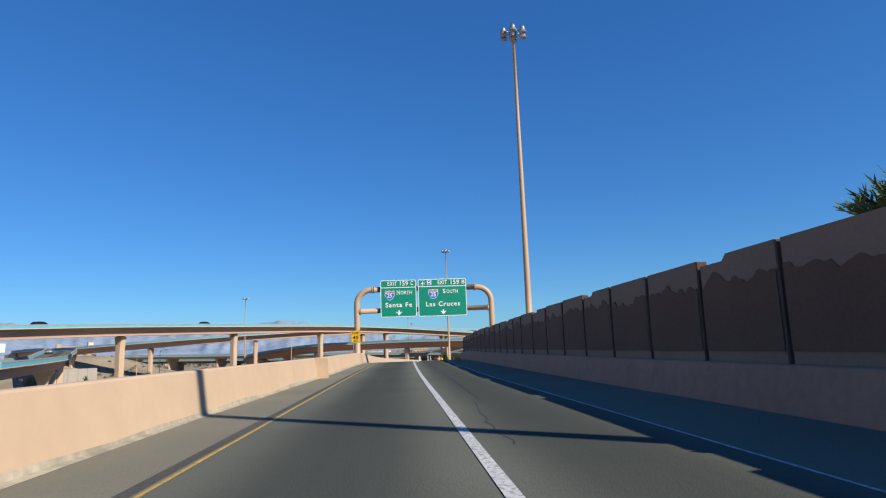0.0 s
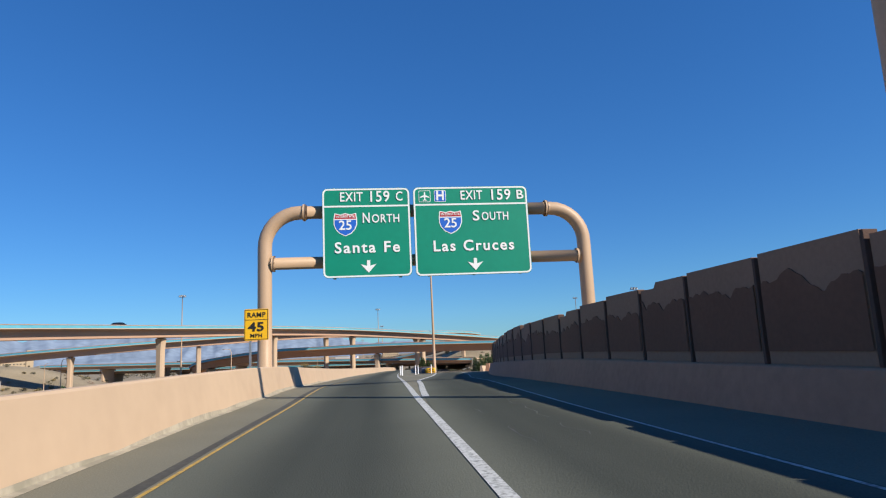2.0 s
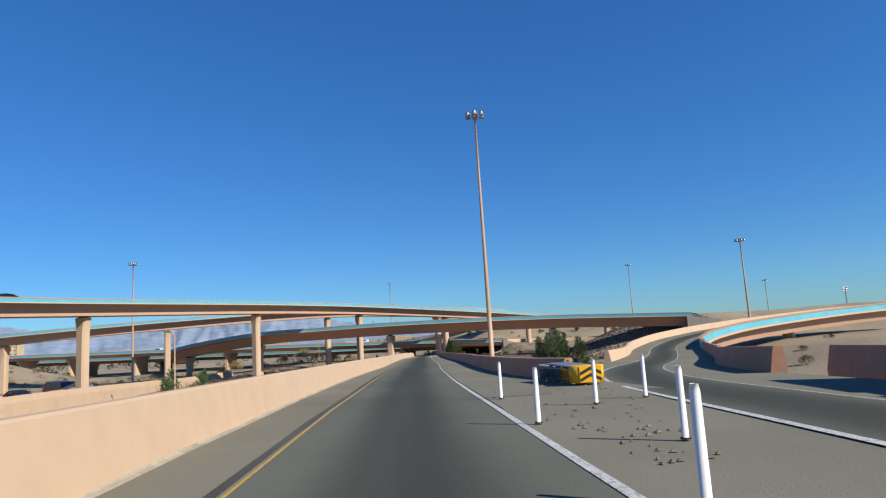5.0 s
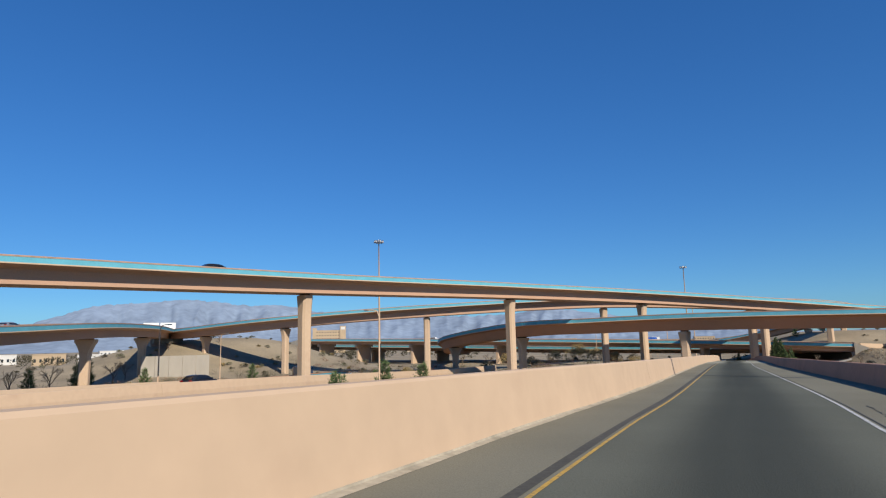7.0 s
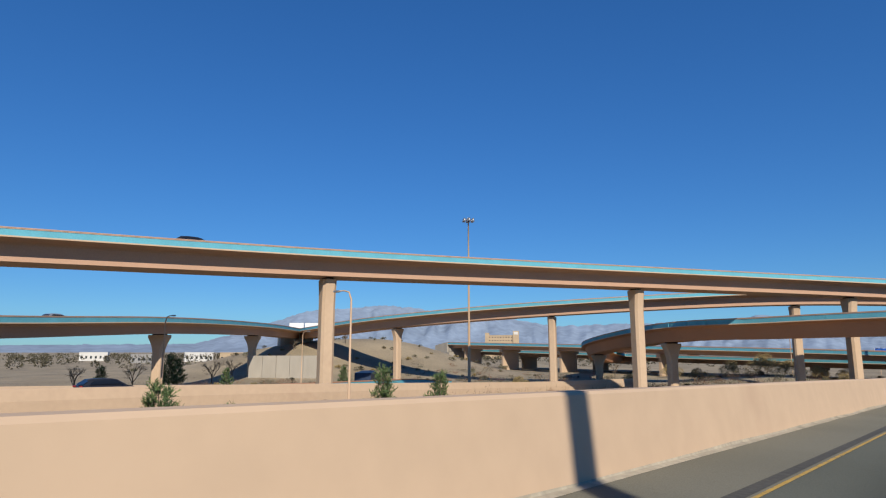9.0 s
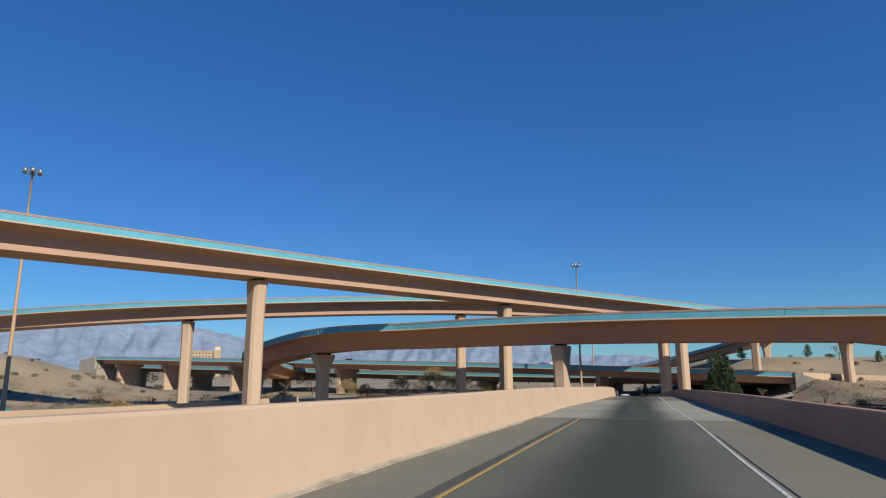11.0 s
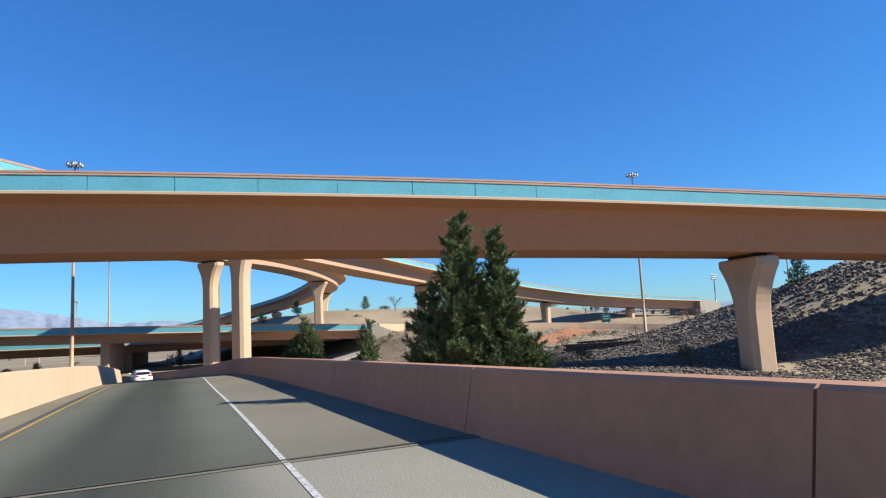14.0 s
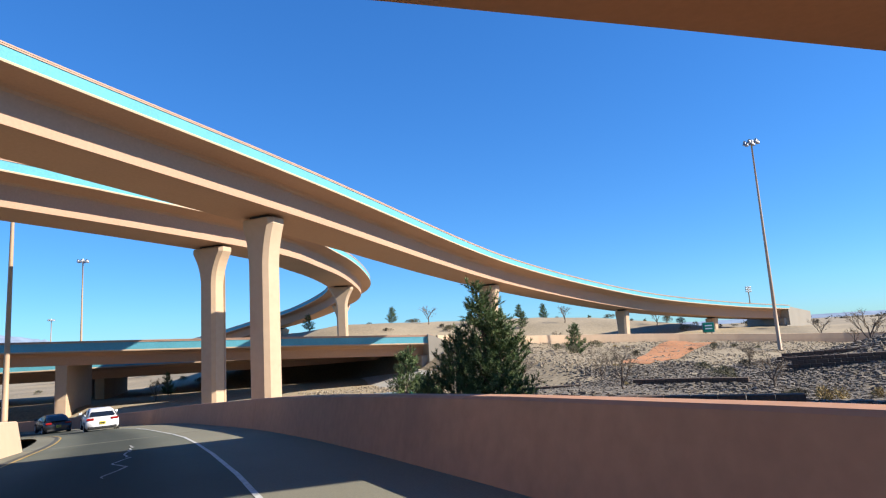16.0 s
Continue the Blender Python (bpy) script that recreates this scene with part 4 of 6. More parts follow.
for x, mat in ((-1.98, GREEN), (-1.32, SIGN_BLUE)):
    sq = part("symbol_plate", plate(rounded(0.50, 0.50, 0.05), -0.060, -0.05), SIGN_WHITE, right, "square symbol plate")
    sq.location = (x, 0, 1.5)
    part("symbol_field", plate(rounded(0.46, 0.46, 0.04), -0.064, -0.058), mat, sq)
    if mat is SIGN_BLUE:
        lettering("H", 0, 0, 0.56, SIGN_WHITE, sq, -0.07, wide=0.32, bold=0.03)
    else:
        plane = [(0, 0.20), (0.03, 0.14), (0.03, 0.05), (0.2, -0.03), (0.2, -0.07), (0.03, -0.03), (0.02, -0.13), (0.08, -0.17), (0.08, -0.2), (0, -0.18)]
        part("aeroplane_symbol", plate(plane + [(-x_, z_) for x_, z_ in plane[-2:0:-1]], -0.072, -0.062), SIGN_WHITE, sq)
shield(right, -0.92, 0.36, 0.92)
lettering("S", 0.18, 0.60, 0.62, SIGN_WHITE, right, wide=0.29)
lettering("OUTH", 1.01, 0.57, 0.50, SIGN_WHITE, right, wide=1.16)
lettering("Las Cruces", 0.02, -0.68, 0.64, SIGN_WHITE, right, wide=3.44, spacing=1.2, bold=0.02)
arrow_down(right, 0.05, -1.46, 0.52)

ramp_sign = thing("speed_sign", "yellow ramp speed sign on a steel post behind the barrier", "road sign", (-4.3, 61.0, 0))
panel = part("sign_plate", plate(rounded(0.90, 1.18, 0.06), -0.02, 0.0), SIGN_YELLOW, ramp_sign, "yellow plate with black border")
panel.location = (0, 0, 2.74)
bm = bmesh.new()
for lo, hi in (((-0.43, -0.026, 0.545), (0.43, -0.018, 0.565)), ((-0.43, -0.026, -0.565), (0.43, -0.018, -0.545)), ((-0.43, -0.026, -0.565), (-0.41, -0.018, 0.565)), ((0.41, -0.026, -0.565), (0.43, -0.018, 0.565)), ((-0.43, -0.026, 0.17), (0.43, -0.018, 0.19))):
    add_box(bm, lo, hi)
part("border", bm, BLACK, panel)
lettering("RAMP", 0, 0.36, 0.26, BLACK, panel, -0.03, wide=0.66)
lettering("45", 0, -0.10, 0.46, BLACK, panel, -0.03, wide=0.58, bold=0.03)
lettering("MPH", 0, -0.42, 0.20, BLACK, panel, -0.03, wide=0.42)
part("post", box((-0.27, 0.0, -0.2), (-0.19, 0.06, 2.9), 0.006), STEEL, ramp_sign, "galvanised steel post")

# ---------------------------------------------------------------- masts


def mast(x, y, base, top, group="high mast lights", r=0.29, lamps=6):
    """A tall tapered tan mast with a ring of floodlights on short arms."""
    t = thing("high_mast_light", "tall tapered tan steel mast with a ring of floodlights", "light mast", (x, y, base), group)
    h = top - base
    bm = bmesh.new()
    add_tube(bm, [(0, 0, 0), (0, 0, h * 0.25), (0, 0, h * 0.5), (0, 0, h * 0.75), (0, 0, h)], [r, r * 0.82, r * 0.66, r * 0.5, r * 0.36], 14)
    add_tube(bm, [(0, 0, 0), (0, 0, 0.12)], r * 1.7, 14)
    part("pole", bm, STEEL_TAN, t, "tapered tan pole")
    bm = bmesh.new()
    add_tube(bm, [(0, 0, h - 0.5), (0, 0, h + 0.15), (0, 0, h + 0.3)], [0.34, 0.34, 0.1], 12)
    part("head", bm, STEEL, t, "steel lamp ring hub")
    for k in range(lamps):
        a = k * math.tau / lamps + 0.3
        c, s = math.cos(a), math.sin(a)
        bm = bmesh.new()
        add_tube(bm, [(0.3 * c, 0.3 * s, h - 0.1), (0.72 * c, 0.72 * s, h - 0.1)], 0.035, 6)
        add_tube(bm, [(0.9 * c, 0.9 * s, h + 0.16), (0.9 * c, 0.9 * s, h - 0.12), (0.9 * c, 0.9 * s, h - 0.42)], [0.16, 0.22, 0.30], 12)
        part("floodlight", bm, STEEL, t, "round floodlight on a short arm")
    return t


mast(9.9, 46.6, -1.2, 26.9)
mast(11.9, 0.6, -1.2, 27.5)
mast(12.2, 154.8, -3.8, 25.6)
mast(80.6, 215.5, -4, 17.3)
mast(161, 329.5, -7.5, 14.4)
mast(-60.2, 246.5, -9, 22.8)
mast(4.6, 332.1, -11, 21.9)
mast(8.0, 406, -9, 17.0)
mast(97, 316.8, -8.3, 22.7)
mast(-4.5, 510, -9, 11.5)


def street_lamp(x, y, base, top, arm, label):
    t = thing("street_lamp", label, "street lamp", (x, y, base), "street lamps")
    h = top - base
    bm = bmesh.new()
    add_tube(bm, [(0, 0, 0), (0, 0, h - 0.8), (arm * 0.2, 0, h - 0.15), (arm * 0.6, 0, h), (arm, 0, h)], [0.12, 0.08, 0.07, 0.06, 0.05], 10)
    part("pole", bm, STEEL_TAN, t)
    part("lamp_head", box((min(arm, arm * 1.4), -0.16, h - 0.1), (max(arm, arm * 1.4), 0.16, h + 0.08), 0.05), STEEL, t, "flat lamp head")
    return t


street_lamp(-33.1, 192.4, -9, 4.0, -1.5, "slim street lamp with a short arm")
street_lamp(-24.5, 338, -10, 3.3, 2.2, "cream street lamp with a curved arm near the low bridge")

# ---------------------------------------------------------------- gore: crash cushion and posts
CUSHION_GREY = material("cushion_grey_steel", (0.33, 0.35, 0.38), 0.45, metal=0.6, vary=0.15, grain=10, stain=1.5, bump=0.1)
CUSHION_YELLOW = material("cushion_yellow_plastic", (0.78, 0.47, 0.02), 0.5, vary=0.12, grain=8, stain=1.2, bump=0.05)
SHEVRON = material("chevron_orange_sheeting", (0.85, 0.42, 0.01), 0.4, vary=0.05, bump=0.0)
zr = -1.22
cushion = thing("crash_cushion", "grey steel crash cushion with a yellow nose and black chevrons", "crash cushion", (6.75, 106.7, zr))
cushion.rotation_euler[2] = radians(2)
cushion.scale = (1, 0.7, 0.78)
for k in range(4):
    for s in (-1, 1):
        bm = bmesh.new()
        y0, y1 = 0.75 + k * 1.0, 2.1 + k * 1.0
        hw = 0.46 + 0.05 * k
        prof = [(0.32, 0.0), (0.38, 0.06), (0.44, 0.0), (0.50, 0.06), (0.56, 0.0), (0.62, 0.06), (0.68, 0.0), (0.74, 0.06), (0.80, 0.0)]
        rows = [[bm.verts.new((s * (hw + b + 0.012 * (3 - k)), y, z)) for z, b in prof] for y in (y0, y1)]
        for q in range(len(prof) - 1):
            bm.faces.new((rows[0][q], rows[0][q + 1], rows[1][q + 1], rows[1][q]))
        bmesh.ops.solidify(bm, geom=bm.faces[:], thickness=0.012)
        part("fender_panel", bm, CUSHION_YELLOW if k == 0 else CUSHION_GREY, cushion, "corrugated fender panel")
    part("diaphragm", box((-0.5 - 0.05 * k, 1.9 + k, 0.1), (0.5 + 0.05 * k, 2.0 + k, 0.84), 0.01), CUSHION_GREY, cushion, "steel diaphragm")
    part("top_rail", box((-0.42, 0.7 + k, 0.83), (0.42, 1.66 + k, 0.90), 0.02), CUSHION_GREY, cushion, "grey cover plate")
bm = bmesh.new()
out = [(-0.52, 0.8), (-0.52, 0.28), (-0.40, 0.06), (-0.2, 0.0), (0.2, 0.0), (0.40, 0.06), (0.52, 0.28), (0.52, 0.8)]
lo, hi = [bm.verts.new((x, y, 0.26)) for x, y in out], [bm.verts.new((x, y, 0.94)) for x, y in out]
for k in range(7):
    bm.faces.new((lo[k], lo[k + 1], hi[k + 1], hi[k])).smooth = True
bm.faces.new(hi)
bm.faces.new(lo[::-1])
nose = part("nose", bm, CUSHION_YELLOW, cushion, "rounded yellow nose")
part("chevron_plate", box((-0.36, -0.03, 0.28), (0.36, 0.02, 0.92)), SHEVRON, nose, "orange plate with black chevrons")
bm = bmesh.new()
for z0 in (0.30, 0.56):
    out = [(-0.35, z0), (-0.35, z0 + 0.13), (0, z0 + 0.34), (0.35, z0 + 0.13), (0.35, z0), (0, z0 + 0.21)]
    f = [bm.verts.new((x, -0.038, z)) for x, z in out]
    bm.faces.new((f[0], f[1], f[2], f[5]))
    bm.faces.new((f[5], f[2], f[3], f[4]))
part("chevron", bm, BLACK, nose, "black chevrons")
part("skid", box((-0.4, 0.4, 0.0), (0.4, 5.2, 0.1), 0.02), CUSHION_GREY, cushion, "steel base track")

for x, y in ((2.93, 98.4), (3.35, 104), (6.29, 101.6), (4.86, 100.9), (4.2, 95.6), (2.8, 92.5)):
    zz = float(np.interp(y, [p.y for p in ROAD], [p.z for p in ROAD]))
    t = thing("delineator_post", "white plastic delineator post standing in the gore", "delineator post", (x, y, zz + 0.02), "gore posts")
    bm = bmesh.new()
    add_tube(bm, [(0, 0, 0.0), (0, 0, 0.9), (0, 0, 0.96)], [0.045, 0.045, 0.035], 10)
    part("tube", bm, SIGN_WHITE, t)
    bm = bmesh.new()
    add_tube(bm, [(0, 0, 0), (0, 0, 0.025)], 0.07, 10)
    part("foot", bm, DARK, t, "black rubber foot")

# ---------------------------------------------------------------- vehicles
CAR_WHITE = material("white_car_paint", (0.78, 0.78, 0.78), 0.25, vary=0.02, bump=0.0, spec=0.6)
CAR_DARK = material("dark_car_paint", (0.02, 0.022, 0.028), 0.25, vary=0.05, bump=0.0, spec=0.6)
CAR_GLASS = material("tinted_car_glass", (0.012, 0.014, 0.016), 0.08, vary=0.0, bump=0.0, spec=0.7)
CAR_RED = material("red_lamp", (0.35, 0.01, 0.01), 0.2, vary=0.05, bump=0.0)
PLATE_YEL = material("yellow_plate", (0.75, 0.62, 0.05), 0.4, vary=0.02, bump=0.0)
RIM = material("alloy_rim", (0.5, 0.5, 0.52), 0.3, metal=0.9, vary=0.05, bump=0.0)


def car(name, label, at, turn, paint, L=4.8, W=1.93, H=1.62):
    """A rounded five-door car, nose towards +y, with glass, lamps, plate and wheels."""
    c = thing(name, label, "car", at)
    c.rotation_euler[2] = radians(turn)
    bm = bmesh.new()
    st = [(-0.50, 0.40, 0.62, 0.70), (-0.485, 0.30, 0.90, 0.80), (-0.46, 0.26, 0.98, 0.96), (-0.30, 0.22, 1.0, 1.0), (0.0, 0.20, 1.0, 0.98), (0.25, 0.20, 1.0, 0.95), (0.40, 0.22, 0.97, 0.84), (0.47, 0.26, 0.86, 0.72), (0.50, 0.36, 0.66, 0.58)]
    rows = []
    for y, lo, w, hi in st:
        hw = W / 2 * w
        rows.append([bm.verts.new(v) for v in ((-hw * 0.86, y * L, lo), (-hw, y * L, lo + 0.18), (-hw * 0.99, y * L, hi * 0.86), (-hw * 0.88, y * L, hi), (hw * 0.88, y * L, hi), (hw * 0.99, y * L, hi * 0.86), (hw, y * L, lo + 0.18), (hw * 0.86, y * L, lo))])
    for a, b in zip(rows, rows[1:]):
        for k in range(8):
            bm.faces.new((a[k], a[(k + 1) % 8], b[(k + 1) % 8], b[k])).smooth = True
    bm.faces.new(rows[0][::-1])
    bm.faces.new(rows[-1])
    bmesh.ops.recalc_face_normals(bm, faces=bm.faces[:])
    part("body", bm, paint, c)
    bm = bmesh.new()
    st = [(-0.455, 0.86, 0.97, 0.97), (-0.33, 0.70, 0.96, H - 0.06), (-0.15, 0.66, 0.94, H), (0.03, 0.66, 0.94, H - 0.02), (0.14, 0.68, 0.95, H - 0.12), (0.29, 0.84, 0.95, 0.97)]
    rows = []
    for y, w, lo, hi in st:
        hw = W / 2
        rows.append([bm.verts.new(v) for v in ((-hw * 0.9, y * L, lo - 0.04), (-hw * w, y * L, hi - 0.05), (-hw * w * 0.88, y * L, hi), (hw * w * 0.88, y * L, hi), (hw * w, y * L, hi - 0.05), (hw * 0.9, y * L, lo - 0.04))])
    for a, b in zip(rows, rows[1:]):
        for k in range(5):
            bm.faces.new((a[k], a[k + 1], b[k + 1], b[k])).smooth = True
    bmesh.ops.recalc_face_normals(bm, faces=bm.faces[:])
    part("cabin", bm, paint, c)
    bm = bmesh.new()
    g = [bm.verts.new(v) for v in ((-0.70, -0.452 * L - 0.012, 1.05), (0.70, -0.452 * L - 0.012, 1.05), (0.58, -0.342 * L - 0.02, H - 0.13), (-0.58, -0.342 * L - 0.02, H - 0.13))]
    bm.faces.new(g)
    part("rear_window", bm, CAR_GLASS, c, "dark tinted rear window")
    for s in (-1, 1):
        bm = bmesh.new()
        g = [bm.verts.new(v) for v in ((s * 0.875, -0.36 * L, 1.03), (s * 0.875, 0.22 * L, 1.03), (s * 0.70, 0.10 * L, H - 0.16), (s * 0.72, -0.28 * L, H - 0.16))]
        bm.faces.new(g)
        part("side_window", bm, CAR_GLASS, c, "dark side window")
        part("tail_lamp", box((s * 0.66 - 0.2, -0.487 * L - 0.03, 0.82), (s * 0.66 + 0.2, -0.47 * L, 0.95), 0.03), CAR_RED, c, "red tail lamp")
        part("mirror", box((s * 1.02 - 0.1, 0.17 * L, 1.0), (s * 1.02 + 0.1, 0.17 * L + 0.1, 1.14), 0.03), paint, c, "door mirror")
        for y in (-0.31, 0.31):
            bm = bmesh.new()
            add_tube(bm, [(s * 0.72, y * L, 0.36), (s * 0.78, y * L, 0.36), (s * 0.93, y * L, 0.36), (s * 0.955, y * L, 0.36)], [0.34, 0.36, 0.36, 0.33], 18)
            wh = part("wheel", bm, DARK, c, "black tyre")
            bm = bmesh.new()
            add_tube(bm, [(s * 0.94, y * L, 0.36), (s * 0.965, y * L, 0.36)], [0.24, 0.22], 14)
            part("rim", bm, RIM, wh, "alloy rim")
        part("exhaust", box((s * 0.55 - 0.12, -0.505 * L, 0.33), (s * 0.55 + 0.12, -0.48 * L, 0.41), 0.03), DARK, c, "dark exhaust tip")
    part("number_plate", box((-0.16, -0.508 * L, 0.58), (0.16, -0.495 * L, 0.74), 0.01), PLATE_YEL, c, "yellow number plate with plain bars")
    part("plate_bar", box((-0.12, -0.512 * L, 0.63), (0.12, -0.507 * L, 0.69)), BLACK, c)
    part("bumper_skirt", box((-0.78, -0.502 * L, 0.30), (0.78, -0.47 * L, 0.46), 0.04), DARK, c, "dark lower bumper")
    return c


def road_at(y):
    i = min(range(len(ROAD)), key=lambda k: abs(ROAD[k].y - y))
    d = ROAD[i + 1] - ROAD[i]
    return ROAD[i].lerp(ROAD[i + 1], 0.0), math.degrees(math.atan2(-d.x, d.y))


p, a = road_at(307.5)
car("white_car", "white five-door car driving ahead on the ramp", (p.x + 0.35, p.y, p.z + 0.01), 5, CAR_WHITE, 4.6, 1.86, 1.45)
p, a = road_at(321)
car("dark_car", "dark car ahead on the ramp", (p.x + 0.5, p.y, p.z + 0.01), 14, CAR_DARK, 4.6, 1.85, 1.45)

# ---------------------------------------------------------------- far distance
# distance haze is put into the mountains' blue-grey base colour
MOUNTAIN = material("mountain_rock_painted_haze", (0.275, 0.345, 0.445), 1.0, vary=0.2, grain=0.02, stain=0.004, bump=0.0, spec=0.0)
PINE_NEEDLE = material("pine_needles", (0.105, 0.16, 0.065), 0.7, vary=0.5, grain=3.0, stain=1.2, bump=0.0, spec=0.25)
PINE_PALE = material("pale_pine_needles", (0.18, 0.235, 0.09), 0.7, vary=0.4, grain=3.0, stain=1.2, bump=0.0, spec=0.25)
BARK = material("grey_brown_bark", (0.14, 0.105, 0.08), 0.95, vary=0.25, grain=18, stain=3.0, bump=0.5)
TWIG = material("bare_twigs", (0.21, 0.165, 0.12), 0.9, vary=0.25, grain=6, stain=1.0, bump=0.0)
TWIG_RED = material("reddish_bare_twigs", (0.26, 0.14, 0.085), 0.9, vary=0.25, grain=6, stain=1.0, bump=0.0)
SCRUB_GREY = material("grey_green_scrub", (0.15, 0.145, 0.085), 0.9, vary=0.35, grain=5, stain=1.0, bump=0.0)
SCRUB_DARK = material("dark_scrub", (0.085, 0.075, 0.045), 0.9, vary=0.35, grain=5, stain=1.0, bump=0.0)
SCRUB_YELLOW = material("straw_yellow_brush", (0.36, 0.27, 0.12), 0.9, vary=0.3, grain=4, stain=0.8, bump=0.0)
RIPRAP = material("dark_riprap_stone", (0.18, 0.155, 0.128), 0.95, vary=0.4, grain=1.7, stain=0.5, bump=0.3)
GRAVEL = material("pale_gravel_stone", (0.36, 0.30, 0.22), 0.95, vary=0.3, grain=2.3, stain=0.4, bump=0.3)
RED_SOIL = material("orange_bare_soil", (0.42, 0.19, 0.085), 1.0, vary=0.2, grain=3.0, stain=0.3, bump=0.4)
BLOCK = material("brown_retaining_block", (0.125, 0.085, 0.062), 0.95, vary=0.25, grain=9, stain=0.8, bump=0.4)
HOUSE_WHITE = material("white_render", (0.70, 0.68, 0.64), 0.9, vary=0.06, grain=3, stain=0.3)
HOUSE_TAN = material("tan_render", (0.50, 0.38, 0.25), 0.9, vary=0.08, grain=3, stain=0.3)
HOUSE_GREY = material("grey_render", (0.36, 0.35, 0.34), 0.9, vary=0.08, grain=3, stain=0.3)
WINDOW_DARK = material("dark_window_glass", (0.03, 0.04, 0.05), 0.1, vary=0.1, bump=0.0, spec=0.6)

MOUNT = [(95, 0.3), (75, 0.4), (60, 0.6), (56, 1.7), (52.7, 2.85), (50.6, 3.55), (46.5, 3.9), (44, 4.15), (41.4, 4.0), (38.5, 3.6), (36, 3.7), (34, 3.4), (32.2, 3.0), (28, 2.2), (22.3, 2.4), (16.2, 2.4), (14, 2.55), (10.8, 2.95), (7.6, 2.45), (5.3, 2.1), (3, 1.6), (0.2, 1.0), (-3.7, 1.05), (-6, 0.75), (-9, 0.3), (-95, 0.1)]
bm = bmesh.new()
azs = np.linspace(95, -95, 900)
rows = []
for k in range(19):
    u = k / 18
    row = []
    for a in azs:
        el = float(np.interp(-a, [-m[0] for m in MOUNT], [m[1] for m in MOUNT]))
        top = 3900 * math.tan(radians(el)) + 10 * min(el, 1) * noise.noise((a * 1.3, 0, 0)) + 6 * min(el, 1) * noise.noise((a * 4.0, 5, 0))
        # spurs run down from the crest, with gullies between them
        spur = abs(noise.noise((a * 0.55 + 0.8 * u, u * 1.2, 7))) + 0.5 * abs(noise.noise((a * 1.5 - 0.9 * u, u * 2.2, 2))) + 0.22 * abs(noise.noise((a * 4.1, u * 4, 9)))
        bell = math.sin(math.pi * min(1.0, u * 1.04)) ** 0.7
        r = 2900 + 1000 * u + 120 * (spur - 0.35) * bell
        z = -15 + (top + 15) * u**1.25 * (1 - 0.13 * (spur - 0.3) * bell)
        row.append(bm.verts.new((-r * math.sin(radians(a)), r * math.cos(radians(a)) + 150, z)))
    rows.append(row)
for r, s in zip(rows, rows[1:]):
    for k in range(len(azs) - 1):
        bm.faces.new((r[k], s[k], s[k + 1], r[k + 1])).smooth = True
bmesh.ops.recalc_face_normals(bm, faces=bm.faces[:])
tagged(part("backdrop_mountains", bm, MOUNTAIN), "blue-grey mountain range on the horizon, its haze painted in", "mountains", kind="structure")


# ---------------------------------------------------------------- plants
def raw_mesh(name, verts, faces, mat, parent=None, label=""):
    me = bpy.data.meshes.new(name)
    me.from_pydata([tuple(v) for v in verts], [], faces)
    me.materials.append(mat)
    ob = new(name, me)
    if parent:
        ob.parent = parent
    if label:
        ob["label"] = label
    return ob


def blades(rng, roots, ways, length, width):
    """Thin pointed leaves from roots along ways; one triangle each."""
    roots, ways = np.asarray(roots), np.asarray(ways)
    ways = ways / np.linalg.norm(ways, axis=1, keepdims=True)
    side = np.cross(ways, rng.normal(size=ways.shape))
    side /= np.linalg.norm(side, axis=1, keepdims=True) + 1e-9
    ln = length * rng.uniform(0.7, 1.25, (len(roots), 1))
    v = np.stack([roots - side * width / 2, roots + side * width / 2, roots + ways * ln], 1).reshape(-1, 3)
    return v, np.arange(len(v)).reshape(-1, 3).tolist()


